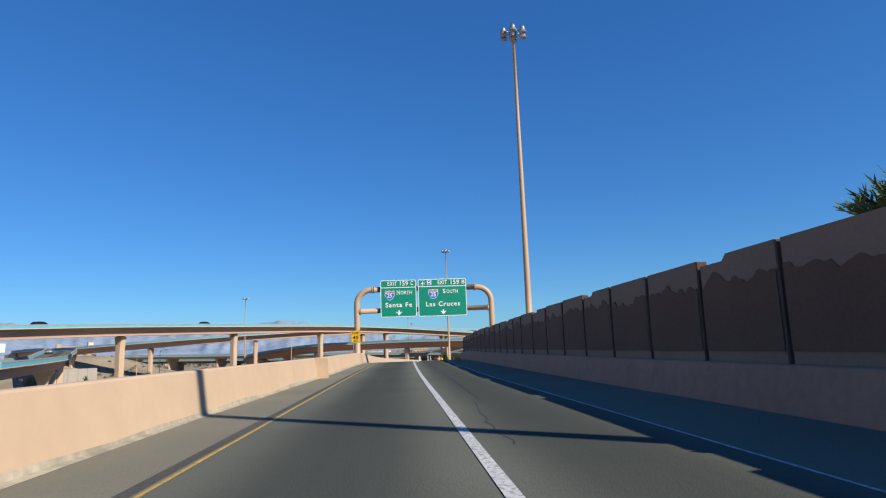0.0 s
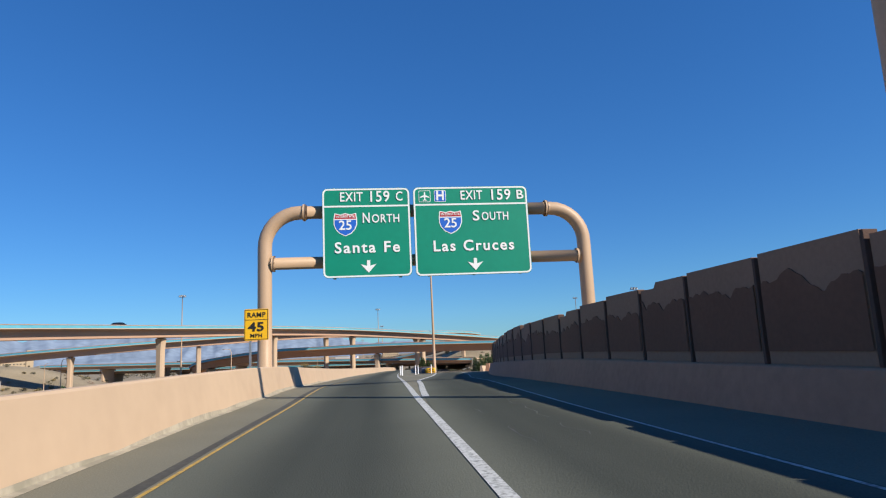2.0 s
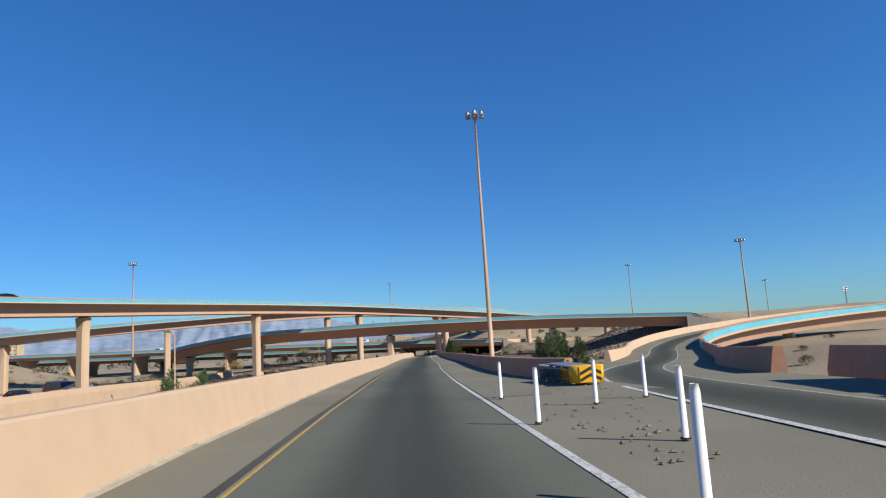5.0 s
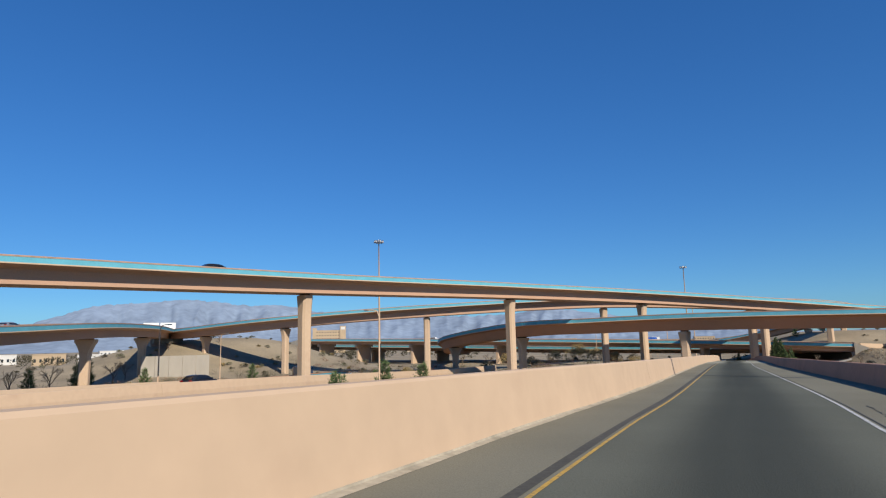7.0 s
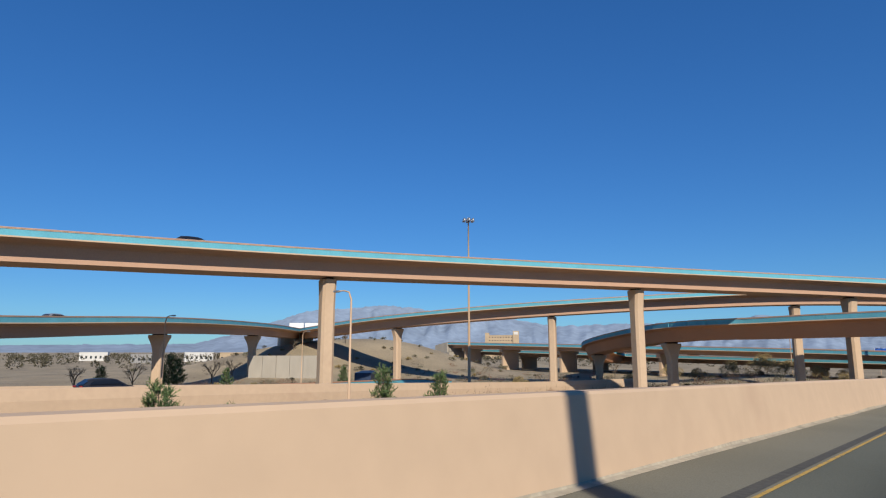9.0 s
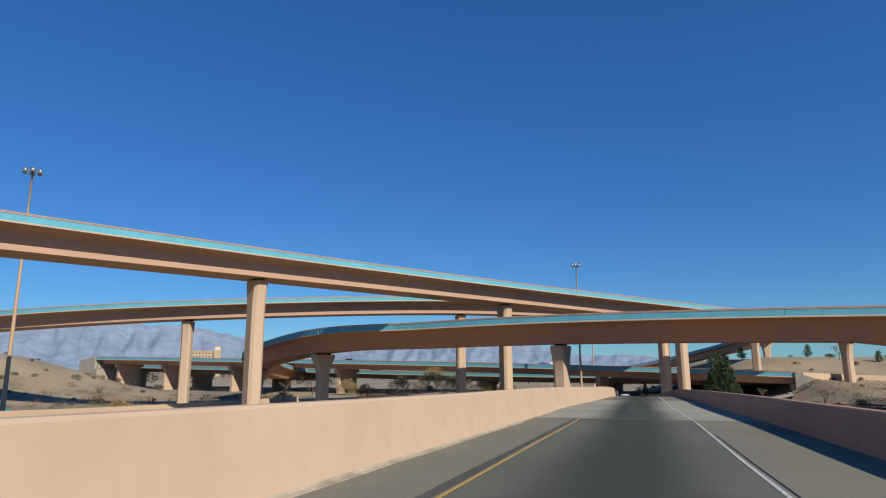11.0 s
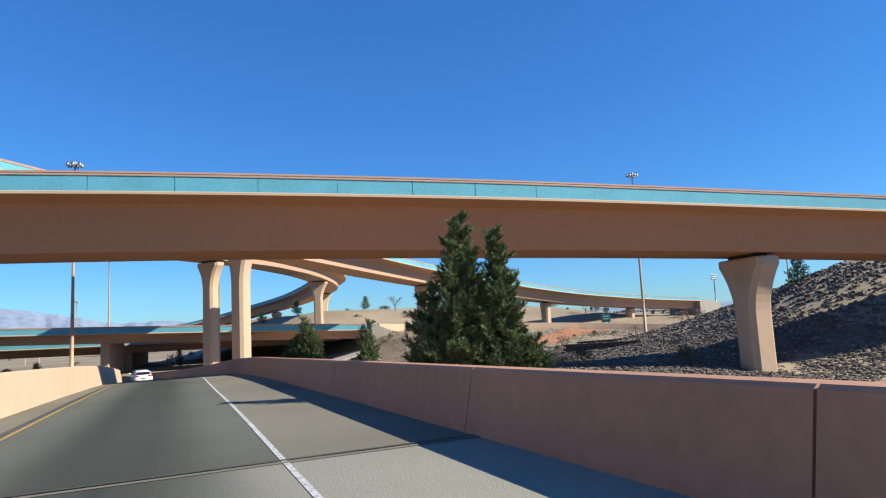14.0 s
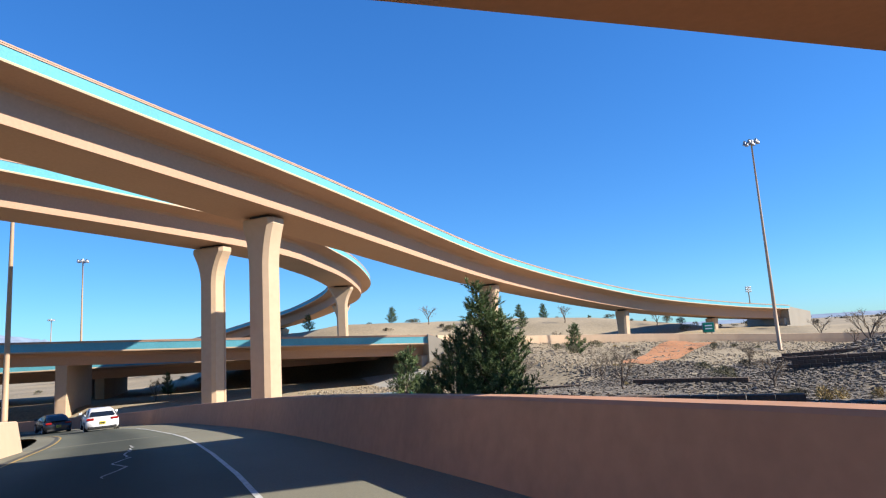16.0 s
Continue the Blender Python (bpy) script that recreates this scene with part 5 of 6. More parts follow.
def pine(name, label, at, leaders, seed, tuft=0.24, needle=0.12, width=0.015, per=22, gap=0.26, group="", pale=0.3):
    """A pine: leaders (x, y, base, top, radius) carry whorls of branches that end in tufts of needles."""
    rng = np.random.default_rng(seed)
    t = thing(name, label, "pine tree", at, group)
    wood = bmesh.new()
    roots, ways = [], []
    for lx, ly, zb, zt, R in leaders:
        H = zt - zb
        bend = rng.uniform(-0.06, 0.06, 2) * H
        spine = lambda u: np.array([lx + bend[0] * math.sin(3 * u), ly + bend[1] * math.sin(2.4 * u), zb + H * u])
        add_tube(wood, [spine(u) for u in np.linspace(0, 0.97, 7)], [max(0.012, 0.026 * H * (1 - u)) for u in np.linspace(0, 0.97, 7)], 7)
        n = max(5, int(H / gap))
        for w in range(n):
            u = 0.06 + 0.93 * w / n
            reach = R * min(1.0, 0.55 + 2.2 * u) * (1 - u) ** 0.8 + 0.08
            for b in range(6 if u < 0.85 else 4):
                az = w * 2.4 + b * math.tau / 6 + rng.uniform(-0.45, 0.45)
                ln = reach * rng.uniform(0.55, 1.2)
                rise = rng.uniform(0.05, 0.35) + 0.55 * u
                p0 = spine(min(1, u + rng.uniform(-0.02, 0.02)))
                d = np.array([math.cos(az), math.sin(az), rise])
                tip = p0 + d * ln + np.array([0, 0, 0.25 * ln])
                midp = p0 + d * ln * 0.55 - np.array([0, 0, 0.04 * ln])
                add_tube(wood, [p0, midp, tip], [0.012 * H / 4 + 0.006, 0.008, 0.004], 4, cap=False)
                k = max(3, int(ln / tuft * 2.8))
                for q in range(k):
                    v = 0.25 + 0.75 * (q + rng.uniform(0, 1)) / k
                    base = p0 + (tip - p0) * v
                    for _ in range(2):
                        sd = d / np.linalg.norm(d) * 0.7 + rng.normal(0, 0.5, 3) + np.array([0, 0, 0.7])
                        roots.append(base)
                        ways.append(sd / np.linalg.norm(sd))
        for _ in range(4):
            roots.append(spine(0.97))
            ways.append(np.array([rng.normal(0, 0.15), rng.normal(0, 0.15), 1.0]))
    part("trunk", wood, BARK, t, "grey-brown trunk and limbs")
    roots, ways = np.array(roots), np.array(ways)
    # a random share of tufts is paler, with sunlight put into its green
    pick = rng.uniform(size=len(roots)) < pale
    for sel, mat, lab in ((~pick, PINE_NEEDLE, "dark green needles"), (pick, PINE_PALE, "paler green needles with sunlight put into their colour")):
        r, w = np.repeat(roots[sel], per, 0), np.repeat(ways[sel], per, 0)
        s = rng.uniform(0, tuft, (len(r), 1))
        v, f = blades(rng, r + w * s, w + rng.normal(0, 0.5, w.shape), needle, width)
        raw_mesh("crown", v, f, mat, t, lab)
    return t


def bare_tree(name, label, at, height, seed, mat=TWIG, group="", stems=1, depth=5, category="tree"):
    """Bare branching wood, thinning to twigs."""
    rng = np.random.default_rng(seed)
    t = thing(name, label, category, at, group)
    trunk, twigs = bmesh.new(), bmesh.new()

    def grow(p, d, ln, r, k):
        q = p + d * ln * 0.5 + rng.normal(0, 0.05, 3) * ln
        e = p + d * ln
        add_tube(trunk if k <= 1 else twigs, [p, q, e], [r, r * 0.85, r * 0.68], 6 if k <= 1 else 3, cap=False)
        if k < depth:
            for _ in range(3 if k else 4):
                nd = d + rng.normal(0, 0.42, 3) + np.array([0, 0, 0.12])
                nd /= np.linalg.norm(nd)
                s = rng.uniform(0.55, 1.0)
                grow(p + (e - p) * s, nd, ln * rng.uniform(0.58, 0.8), r * 0.6, k + 1)

    for _ in range(stems):
        d = np.array([rng.normal(0, 0.12 if stems == 1 else 0.4), rng.normal(0, 0.12 if stems == 1 else 0.4), 1.0])
        grow(np.array([rng.normal(0, 0.05) * stems, rng.normal(0, 0.05) * stems, -0.15]), d / np.linalg.norm(d), height * 0.34, height * 0.022, 0)
    part("trunk", trunk, BARK if mat is TWIG else mat, t, "bare trunk and limbs")
    part("twig_crown", twigs, mat, t, "fine bare twigs")
    return t


def shrub(label, at, radius, height, seed, mat, n=900, group="scrub on the slopes", leaf=0.16, width=0.025):
    """A ragged dry shrub: stems and many small leaves in lumps."""
    rng = np.random.default_rng(seed)
    t = thing("shrub", label, "shrub", at, group)
    stems = bmesh.new()
    lumps = []
    for k in range(9):
        a, e = rng.uniform(0, math.tau), rng.uniform(0.25, 1.4)
        c = np.array([math.cos(a) * math.cos(e) * radius * 0.75, math.sin(a) * math.cos(e) * radius * 0.75, height * (0.2 + 0.62 * math.sin(e))])
        lumps.append((c, rng.uniform(0.22, 0.42) * radius))
        add_tube(stems, [(0, 0, -0.1), c * 0.5 + rng.normal(0, 0.05, 3), c], [0.02, 0.012, 0.006], 4, cap=False)
    part("stem_cluster", stems, TWIG, t, "dry stems")
    roots, ways = [], []
    for k in range(n):
        c, r = lumps[rng.integers(len(lumps))]
        d = rng.normal(size=3)
        d /= np.linalg.norm(d)
        p = c + d * r * rng.uniform(0.3, 1.0) ** 0.5
        p[2] = max(p[2], 0.02)
        roots.append(p)
        ways.append(d + np.array([0, 0, 0.7]) + rng.normal(0, 0.4, 3))
    v, f = blades(rng, roots, ways, leaf, width)
    raw_mesh("foliage", v, f, mat, t, "dry leaves")
    return t


def on_ground(x, y, sink=0.08):
    return (x, y, ground_z(x, y) - sink)


# the large pine close behind the right barrier
pine("pine_tree", "large bushy green pine with two tops behind the barrier", (17.3, 244.3, -6.6),
     [(0.1, -0.1, 0.2, 5.95, 1.0), (0.55, -0.6, 1.2, 5.5, 0.7), (-0.4, 0.35, 0.9, 4.4, 0.7), (0.85, -0.8, 0.5, 4.1, 0.75), (0.2, -0.2, 0.3, 4.7, 1.2), (1.15, -1.15, 0.5, 3.1, 0.6), (-0.1, 0.1, 0.3, 3.8, 1.0)], 3, tuft=0.15, needle=0.10, width=0.016, per=36, gap=0.165)
pine("pine_tree", "upright green pine on the slope behind the barrier", on_ground(22.4, 263.5), [(0, 0, 0.1, -2.8 - ground_z(22.4, 263.5), 0.95), (0.35, -0.35, 0.1, 2.2, 0.7), (-0.15, 0.15, 0.1, 3.2, 0.9)], 8, per=26, width=0.019, group="pines on the slope")
pine("pine_tree", "dense dark pine beside the ramp curve", on_ground(22.2, 276.5), [(0, 0, 0.1, -2.25 - ground_z(22.2, 276.5), 1.25), (-1.1, 1.0, 0.1, 2.2, 0.8), (0.35, -0.3, 0.1, 3.9, 1.2), (-0.3, 0.3, 0.1, 3.4, 1.1)], 9, per=24, width=0.022, group="pines on the slope")
far_pine = pine("pine_tree", "dark green conifer on the slope", on_ground(24.5, 286), [(0, 0, 0.0, 3.0, 1.0)], 12, tuft=0.3, needle=0.16, width=0.035, per=12, gap=0.3, group="pines on the slope")
random.seed(21)
for x, y, s in ((63.4, 320.7, 1.25), (70.6, 270.2, 1.0), (-28.6, 174, 1.6), (-31, 202, 1.55), (-36, 199.4, 1.65), (-25.5, 176.5, 1.2), (-24, 166.5, 1.25), (-52, 228, 0.9), (33.5, 205, 1.1), (38, 214, 1.5), (36, 222, 1.2), (92, 372, 1.2), (101, 385, 1.1), (112, 390, 1.3), (84, 380, 1.0), (70, 392, 1.2), (56, 410, 1.3), (48, 420, 1.2),
                (-112, 232, 1.3), (-98, 252, 1.4), (-122.2, 224.6, 2.2), (-127.4, 229.3, 1.9), (-120, 221.5, 1.8), (-118.9, 209.7, 1.5), (-150, 270, 1.0), (-158, 340, 1.2), (20, 352, 1.0), (-2, 356, 1.1), (26.8, 290, 0.7), (8.6, 9.5, 1.5), (9.6, 12.0, 1.3), (136, 400, 1.2), (150, 392, 1.0)):
    copy_thing(far_pine, Matrix.Translation(on_ground(x, y)) @ pose(0, 0, 0, 0, 0, random.uniform(0, 360)) @ Matrix.Diagonal((s * random.uniform(0.9, 1.25), s * random.uniform(0.9, 1.25), s, 1)))

bare = bare_tree("bare_tree", "bare grey deciduous tree on the slope", on_ground(92, 302), 6.4, 4, group="bare trees on the slope")
for x, y, s in ((60.5, 295.5, 0.55), (62.5, 297, 0.5), (48, 300, 0.6), (70, 292, 0.45), (80, 345, 0.6), (104, 372, 1.2), (92, 390, 1.2), (120, 360, 1.1), (76, 385, 1.2), (130, 330, 1.2), (31, 287, 0.55), (39.9, 289.2, 0.75), (47.6, 284.8, 0.6), (-1, 344, 0.9), (18, 345, 0.8), (60, 226, 0.9), (70, 232, 1.0), (82, 225, 1.1), (95, 232, 1.0), (64, 218, 0.8), (-60, 330, 1.3), (-75, 345, 1.2), (-124, 218, 1.5), (-131, 240, 1.6), (-116, 204, 1.4), (-138, 250, 1.5), (-150, 300, 1.0), (-158, 285, 0.9), (-30, 336, 0.9), (-20, 345, 0.9)):
    copy_thing(bare, Matrix.Translation(on_ground(x, y)) @ pose(0, 0, 0, 0, 0, random.uniform(0, 360)) @ Matrix.Diagonal((0.7 * s, 0.7 * s, 0.7 * s, 1)))
brush = bare_tree("bare_bush", "bare reddish many-stemmed bush behind the barrier", on_ground(-30, 195), 2.4, 6, TWIG_RED, "bare bushes", stems=6, depth=4, category="bush")
for x, y, s in ((-26.5, 197, 0.8), (-15, 152, 0.7), (-10, 82, 1.8), (-12, 85, 2.0), (-14, 83, 1.9), (-16, 88, 2.1), (-11, 90, 1.9), (-18, 86, 2.1), (-13, 93, 2.0), (-20, 92, 2.3), (-15, 96, 2.1), (-9.5, 87, 1.7), (-8.6, 94, 1.6), (-13.5, 163, 0.8), (-12, 158, 0.6), (-17, 206, 0.8), (-14, 212, 0.7), (-11, 220, 0.8), (-9, 229, 0.7), (-20, 240, 0.9), (-7, 236, 0.7), (-22, 150, 0.9), (-24, 163, 0.7), (-3, 262, 0.9), (-14, 270, 1.0), (-34, 262, 1.0), (-38, 236, 1.0), (3, 290, 0.8), (-26, 300, 1.1), (-18, 292, 1.0)):
    copy_thing(brush, Matrix.Translation(on_ground(x, y)) @ pose(0, 0, 0, 0, 0, random.uniform(0, 360)) @ Matrix.Diagonal((s, s, s, 1)))
pine("juniper_tree", "broad dark green juniper below the exit ramp", on_ground(27.9, 183.2), [(0, 0, 0.0, 0.2 - ground_z(27.9, 183.2), 2.2), (-3.0, 0.6, 0.0, -0.8 - ground_z(27.9, 183.2), 2.2), (3.0, -0.9, 0.0, -1.0 - ground_z(27.9, 183.2), 2.2), (1.4, 1.0, 0, -0.3 - ground_z(27.9, 183.2), 2.2), (-1.5, -0.6, 0, -0.2 - ground_z(27.9, 183.2), 2.2)], 61, tuft=0.35, needle=0.2, width=0.05, per=12, gap=0.4, pale=0.15)
gold = shrub("large straw-yellow dry brush below the bridges", on_ground(-30, 331), 4.4, 4.9, 31, SCRUB_YELLOW, 5200, "yellow brush", 0.4, 0.07)
for x, y, s in ((-24, 334, 0.8), (-36, 327, 0.75), (-18, 329, 0.6), (-43, 322, 0.6), (-52, 300, 0.55), (-12, 330, 0.6), (-64, 270, 0.5), (-60, 352, 0.8)):
    copy_thing(gold, Matrix.Translation(on_ground(x, y)) @ pose(0, 0, 0, 0, 0, random.uniform(0, 360)) @ Matrix.Diagonal((s, s, s, 1)))

kinds = [shrub("grey-green dry shrub on the earth", on_ground(60, 300), 0.75, 0.8, 41, SCRUB_GREY), shrub("low dark dry shrub on the earth", on_ground(70, 318), 0.9, 0.6, 42, SCRUB_DARK), shrub("straw-coloured tuft of dry grass", on_ground(40, 275), 0.5, 0.6, 43, SCRUB_YELLOW, 600)]
for x, y, k, s in ((29.5, 265.4, 0, 1.3), (30.8, 264.6, 0, 1.1), (33.4, 265.3, 2, 1.5), (36.1, 265.8, 0, 1.4), (33.0, 270.5, 2, 1.2), (40.5, 268.0, 0, 1.5), (38.0, 276.0, 2, 1.4), (44.5, 274.5, 1, 1.3), (46.0, 263.0, 0, 1.6), (52.0, 262.0, 0, 1.8)):
    copy_thing(kinds[k], Matrix.Translation(on_ground(x, y)) @ pose(0, 0, 0, 0, 0, 37 * x) @ Matrix.Diagonal((s, s, s * 0.9, 1)))

rng = np.random.default_rng(57)
for _ in range(46):
    x, y, s = rng.uniform(-172, -104), rng.uniform(262, 352), rng.uniform(0.9, 2.3)
    if ground_z(x, y) > -7.6:
        copy_thing(kinds[int(rng.integers(len(kinds)))], Matrix.Translation(on_ground(x, y)) @ pose(0, 0, 0, 0, 0, 53 * x) @ Matrix.Diagonal((s, s, s * 0.85, 1)))


def clear(x, y):
    return min((RXY[:, 0] - x) ** 2 + (RXY[:, 1] - y) ** 2) > 60 and min((EXY[:, 0] - x) ** 2 + (EXY[:, 1] - y) ** 2) > 60 and not (-60 < x < -44 and 60 < y < 242)


random.seed(77)
for n, (x0, x1, y0, y1), lo, hi, weights in ((34, (45, 110, 290, 345), 0.6, 1.4, (3, 2, 2)), (50, (60, 200, 350, 440), 0.8, 2.0, (3, 3, 1)), (20, (24, 80, 232, 300), 0.5, 1.0, (3, 1, 2)), (46, (-44, -8, 120, 330), 0.7, 1.5, (3, 3, 3)), (36, (-215, -120, 255, 370), 0.9, 2.0, (3, 3, 1)),
                                             (36, (-125, -62, 150, 330), 0.9, 1.9, (2, 4, 2)), (24, (25, 75, 150, 230), 0.7, 1.6, (3, 3, 2)), (26, (-60, 30, 300, 420), 0.8, 1.8, (3, 3, 3))):
    for _ in range(n):
        x, y = random.uniform(x0, x1), random.uniform(y0, y1)
        k = random.choices(range(3), weights)[0]
        s = random.uniform(lo, hi)
        if clear(x, y):
            copy_thing(kinds[k], Matrix.Translation(on_ground(x, y)) @ pose(0, 0, 0, 0, 0, random.uniform(0, 360)) @ Matrix.Diagonal((s * random.uniform(0.8, 1.3), s, s * random.uniform(0.7, 1.1), 1)))

D_LINE = [Vector(p) for q in (D_PTS, A_PTS, E_PTS, E2_PTS, B_PTS) for p in curve_through(q, 6.0)]
# distant trees, uncountable
rng = np.random.default_rng(90)
roots, ways = [], []
for _ in range(900):
    a, r = radians(rng.uniform(-62, 80)), rng.uniform(0.35, 1.0) * 900
    cx, cy = -r * math.sin(a), 150 + r * math.cos(a)
    if (cx > -20 and r < 520) or (r < 330 and (cx + 170) ** 2 + (cy - 300) ** 2 < 2500) or min((p.x - cx) ** 2 + (p.y - cy) ** 2 for p in D_LINE) < 80:
        continue
    h = rng.uniform(1.6, 4.4)
    for _ in range(70):
        d = rng.normal(size=3)
        d /= np.linalg.norm(d)
        roots.append((cx + d[0] * h * 0.75, cy + d[1] * h * 0.75, -8.3 + h * 0.62 + d[2] * h * 0.6))
        ways.append(d + (0, 0, 0.5))
v, f = blades(rng, roots, ways, 1.3, 0.55)
tagged(raw_mesh("far_trees", v, f, SCRUB_DARK), "dark distant trees and bushes across the city", "trees", kind="stuff")


# low dry brush below the flyovers, uncountable
rng = np.random.default_rng(91)
for name, mat, n in (("dry_brush", TWIG_RED, 260), ("dark_brush", SCRUB_DARK, 300), ("pale_brush", SCRUB_GREY, 240)):
    roots, ways = [], []
    for _ in range(n):
        cx, cy = rng.uniform(-44, 0), rng.uniform(215, 345)
        if rng.uniform() < 0.35:
            cx, cy = rng.uniform(-125, -62), rng.uniform(170, 330)
        if not clear(cx, cy):
            continue
        cz, r = ground_z(cx, cy), rng.uniform(0.6, 1.8)
        for _ in range(70):
            d = rng.normal(size=3)
            p = np.array([cx, cy, cz]) + np.array([d[0] * r * 0.55, d[1] * r * 0.55, abs(d[2]) * r * 0.42])
            roots.append(p)
            ways.append(d * 0.6 + (0, 0, 0.8))
    v, f = blades(rng, roots, ways, 0.6, 0.045)
    tagged(raw_mesh(name, v, f, mat), "low tangled dry brush on the ground below the flyovers", "brush", kind="stuff")


# ---------------------------------------------------------------- stones and soil on the slopes
def stones(name, label, mat, n, area, size, seed, dens):
    """Many small angular stones lying on the ground."""
    rng = np.random.default_rng(seed)
    x0, x1, y0, y1 = area
    gx, gy = np.arange(x0, x1 + 2, 2.0), np.arange(y0, y1 + 2, 2.0)
    gz = np.array([[ground_z(a, c) for a in gx] for c in gy])
    gd = np.array([[dens(a, c) if clear(a, c) else 0.0 for a in gx] for c in gy])
    x, y = rng.uniform(x0, x1, n), rng.uniform(y0, y1, n)
    i, k = ((x - x0) / 2).astype(int), ((y - y0) / 2).astype(int)
    fx, fy = (x - x0) / 2 - i, (y - y0) / 2 - k
    mixed = lambda g: g[k, i] * (1 - fx) * (1 - fy) + g[k, i + 1] * fx * (1 - fy) + g[k + 1, i] * (1 - fx) * fy + g[k + 1, i + 1] * fx * fy
    keep = rng.uniform(size=n) < mixed(gd)
    o = np.stack([x, y, mixed(gz)], 1)[keep]
    n = len(o)
    cube = np.array([(a, c, e) for a in (-1, 1) for c in (-1, 1) for e in (-1, 1)], float) / 2
    s = size[0] + (size[1] - size[0]) * rng.uniform(size=(n, 1, 1)) ** 1.7
    v = cube[None] * rng.uniform(0.6, 1.2, (n, 1, 3)) + rng.uniform(-0.22, 0.22, (n, 8, 3))
    a = rng.uniform(0, math.tau, (n, 1))
    v = np.stack([v[..., 0] * np.cos(a) - v[..., 1] * np.sin(a), v[..., 0] * np.sin(a) + v[..., 1] * np.cos(a), v[..., 2] * 0.8 + 0.12], 2) * s + o[:, None]
    quads = np.array([(0, 1, 3, 2), (4, 6, 7, 5), (0, 4, 5, 1), (2, 3, 7, 6), (0, 2, 6, 4), (1, 5, 7, 3)])
    return tagged(raw_mesh(name, v.reshape(-1, 3), (quads[None] + 8 * np.arange(n)[:, None, None]).reshape(-1, 4).tolist(), mat), label, "stones", kind="stuff")


def patchy(x, y):
    return smooth(0.25, 0.45, 0.80 + 0.9 * noise.noise((x * 0.07, y * 0.07, 1.0)))


stones("riprap", "dark angular riprap stones covering the hillside", RIPRAP, 85000, (20, 62, 254, 314), (0.09, 0.27), 1, lambda x, y: smooth(307, 301, y + 0.3 * max(0.0, x - 58)) * patchy(x, y))
stones("riprap", "dark angular riprap stones covering the upper hillside", RIPRAP, 26000, (40, 94, 232, 306), (0.14, 0.36), 3, lambda x, y: (0.9 if x > 61 or y < 254 else 0.0) * patchy(x, y))
stones("gravel_stones", "pale gravel stones scattered over the slope", GRAVEL, 30000, (32, 122, 294, 338), (0.07, 0.24), 2, lambda x, y: 0.8 * smooth(299, 306, y + 0.3 * max(0.0, x - 58)) * smooth(0.5, 2.0, float(np.hypot(MXY[:, 0] - x, MXY[:, 1] - y).min())) * (1.0 if y < np.interp(x, MXY[:, 0], MXY[:, 1]) else 0.0))

bm = bmesh.new()
soil = curve_through([(58.5, 306.5, 0), (66, 312, 0), (75, 318, 0), (85, 324.5, 0), (94, 329, 0)], 2.0)
rows = []
for i, (p, r) in enumerate(zip(soil, rights(soil))):
    w = 1.3 + 2.0 * smooth(0, len(soil), i) + 0.5 * noise.noise((i * 0.6, 0, 0))
    q = [p + r * w * k / 3 + Vector((noise.noise((i, k, 1)) * 0.3, 0, 0)) for k in range(-3, 4)]
    rows.append([bm.verts.new((c.x, c.y, ground_z(c.x, c.y) + 0.10)) for c in q])
for r, s in zip(rows, rows[1:]):
    for k in range(6):
        bm.faces.new((r[k], r[k + 1], s[k + 1], s[k])).smooth = True
bmesh.ops.recalc_face_normals(bm, faces=bm.faces[:])
tagged(part("erosion_strip", bm, RED_SOIL), "bare orange soil washed down the slope", "bare soil", kind="structure")


def block_wall(a, b, height, label):
    """A low terrace wall of stacked blocks."""
    a, b = Vector((*a, 0)), Vector((*b, 0))
    d = (b - a).normalized()
    n = max(1, int((b - a).length / 0.75))
    t = thing("retaining_wall", label, "retaining wall", on_ground(a.x, a.y, 0.3), "terrace walls")
    courses = int(height / 0.26)
    me = mesh_from("block", box((-0.365, -0.2, 0.0), (0.365, 0.2, 0.245), 0.025), BLOCK)
    for c in range(courses + 1):
        for k in range(n):
            p = a + d * (0.75 * k + (0.375 if c % 2 else 0))
            ob = new("block", me)
            ob.parent = t
            ob.location = (p.x - a.x, p.y - a.y, 0.26 * c + 0.3 * (ground_z(p.x, p.y) - ground_z(a.x, a.y)))
            ob.rotation_euler[2] = math.atan2(d.y, d.x)
    return t


block_wall((56, 289), (60.5, 281), 1.1, "brown stacked block terrace wall on the stony hill")
block_wall((61, 293), (66, 286), 0.9, "brown stacked block terrace wall on the stony hill")
block_wall((46, 294), (49.5, 287), 0.6, "low brown block edging among the stones")
block_wall((41.5, 303.5), (45.5, 299), 0.6, "low brown block edging among the stones")
block_wall((27.2, 276), (30.5, 271.5), 0.6, "low brown block edging above the barrier")

strip("road_mid", MID, -24, -0.1, 0.0, ASPHALT, "worn asphalt road across the slope")
barrier("barrier_mid", MID, 1, "peach concrete barrier along a road across the slope", PEACH, 0.86)

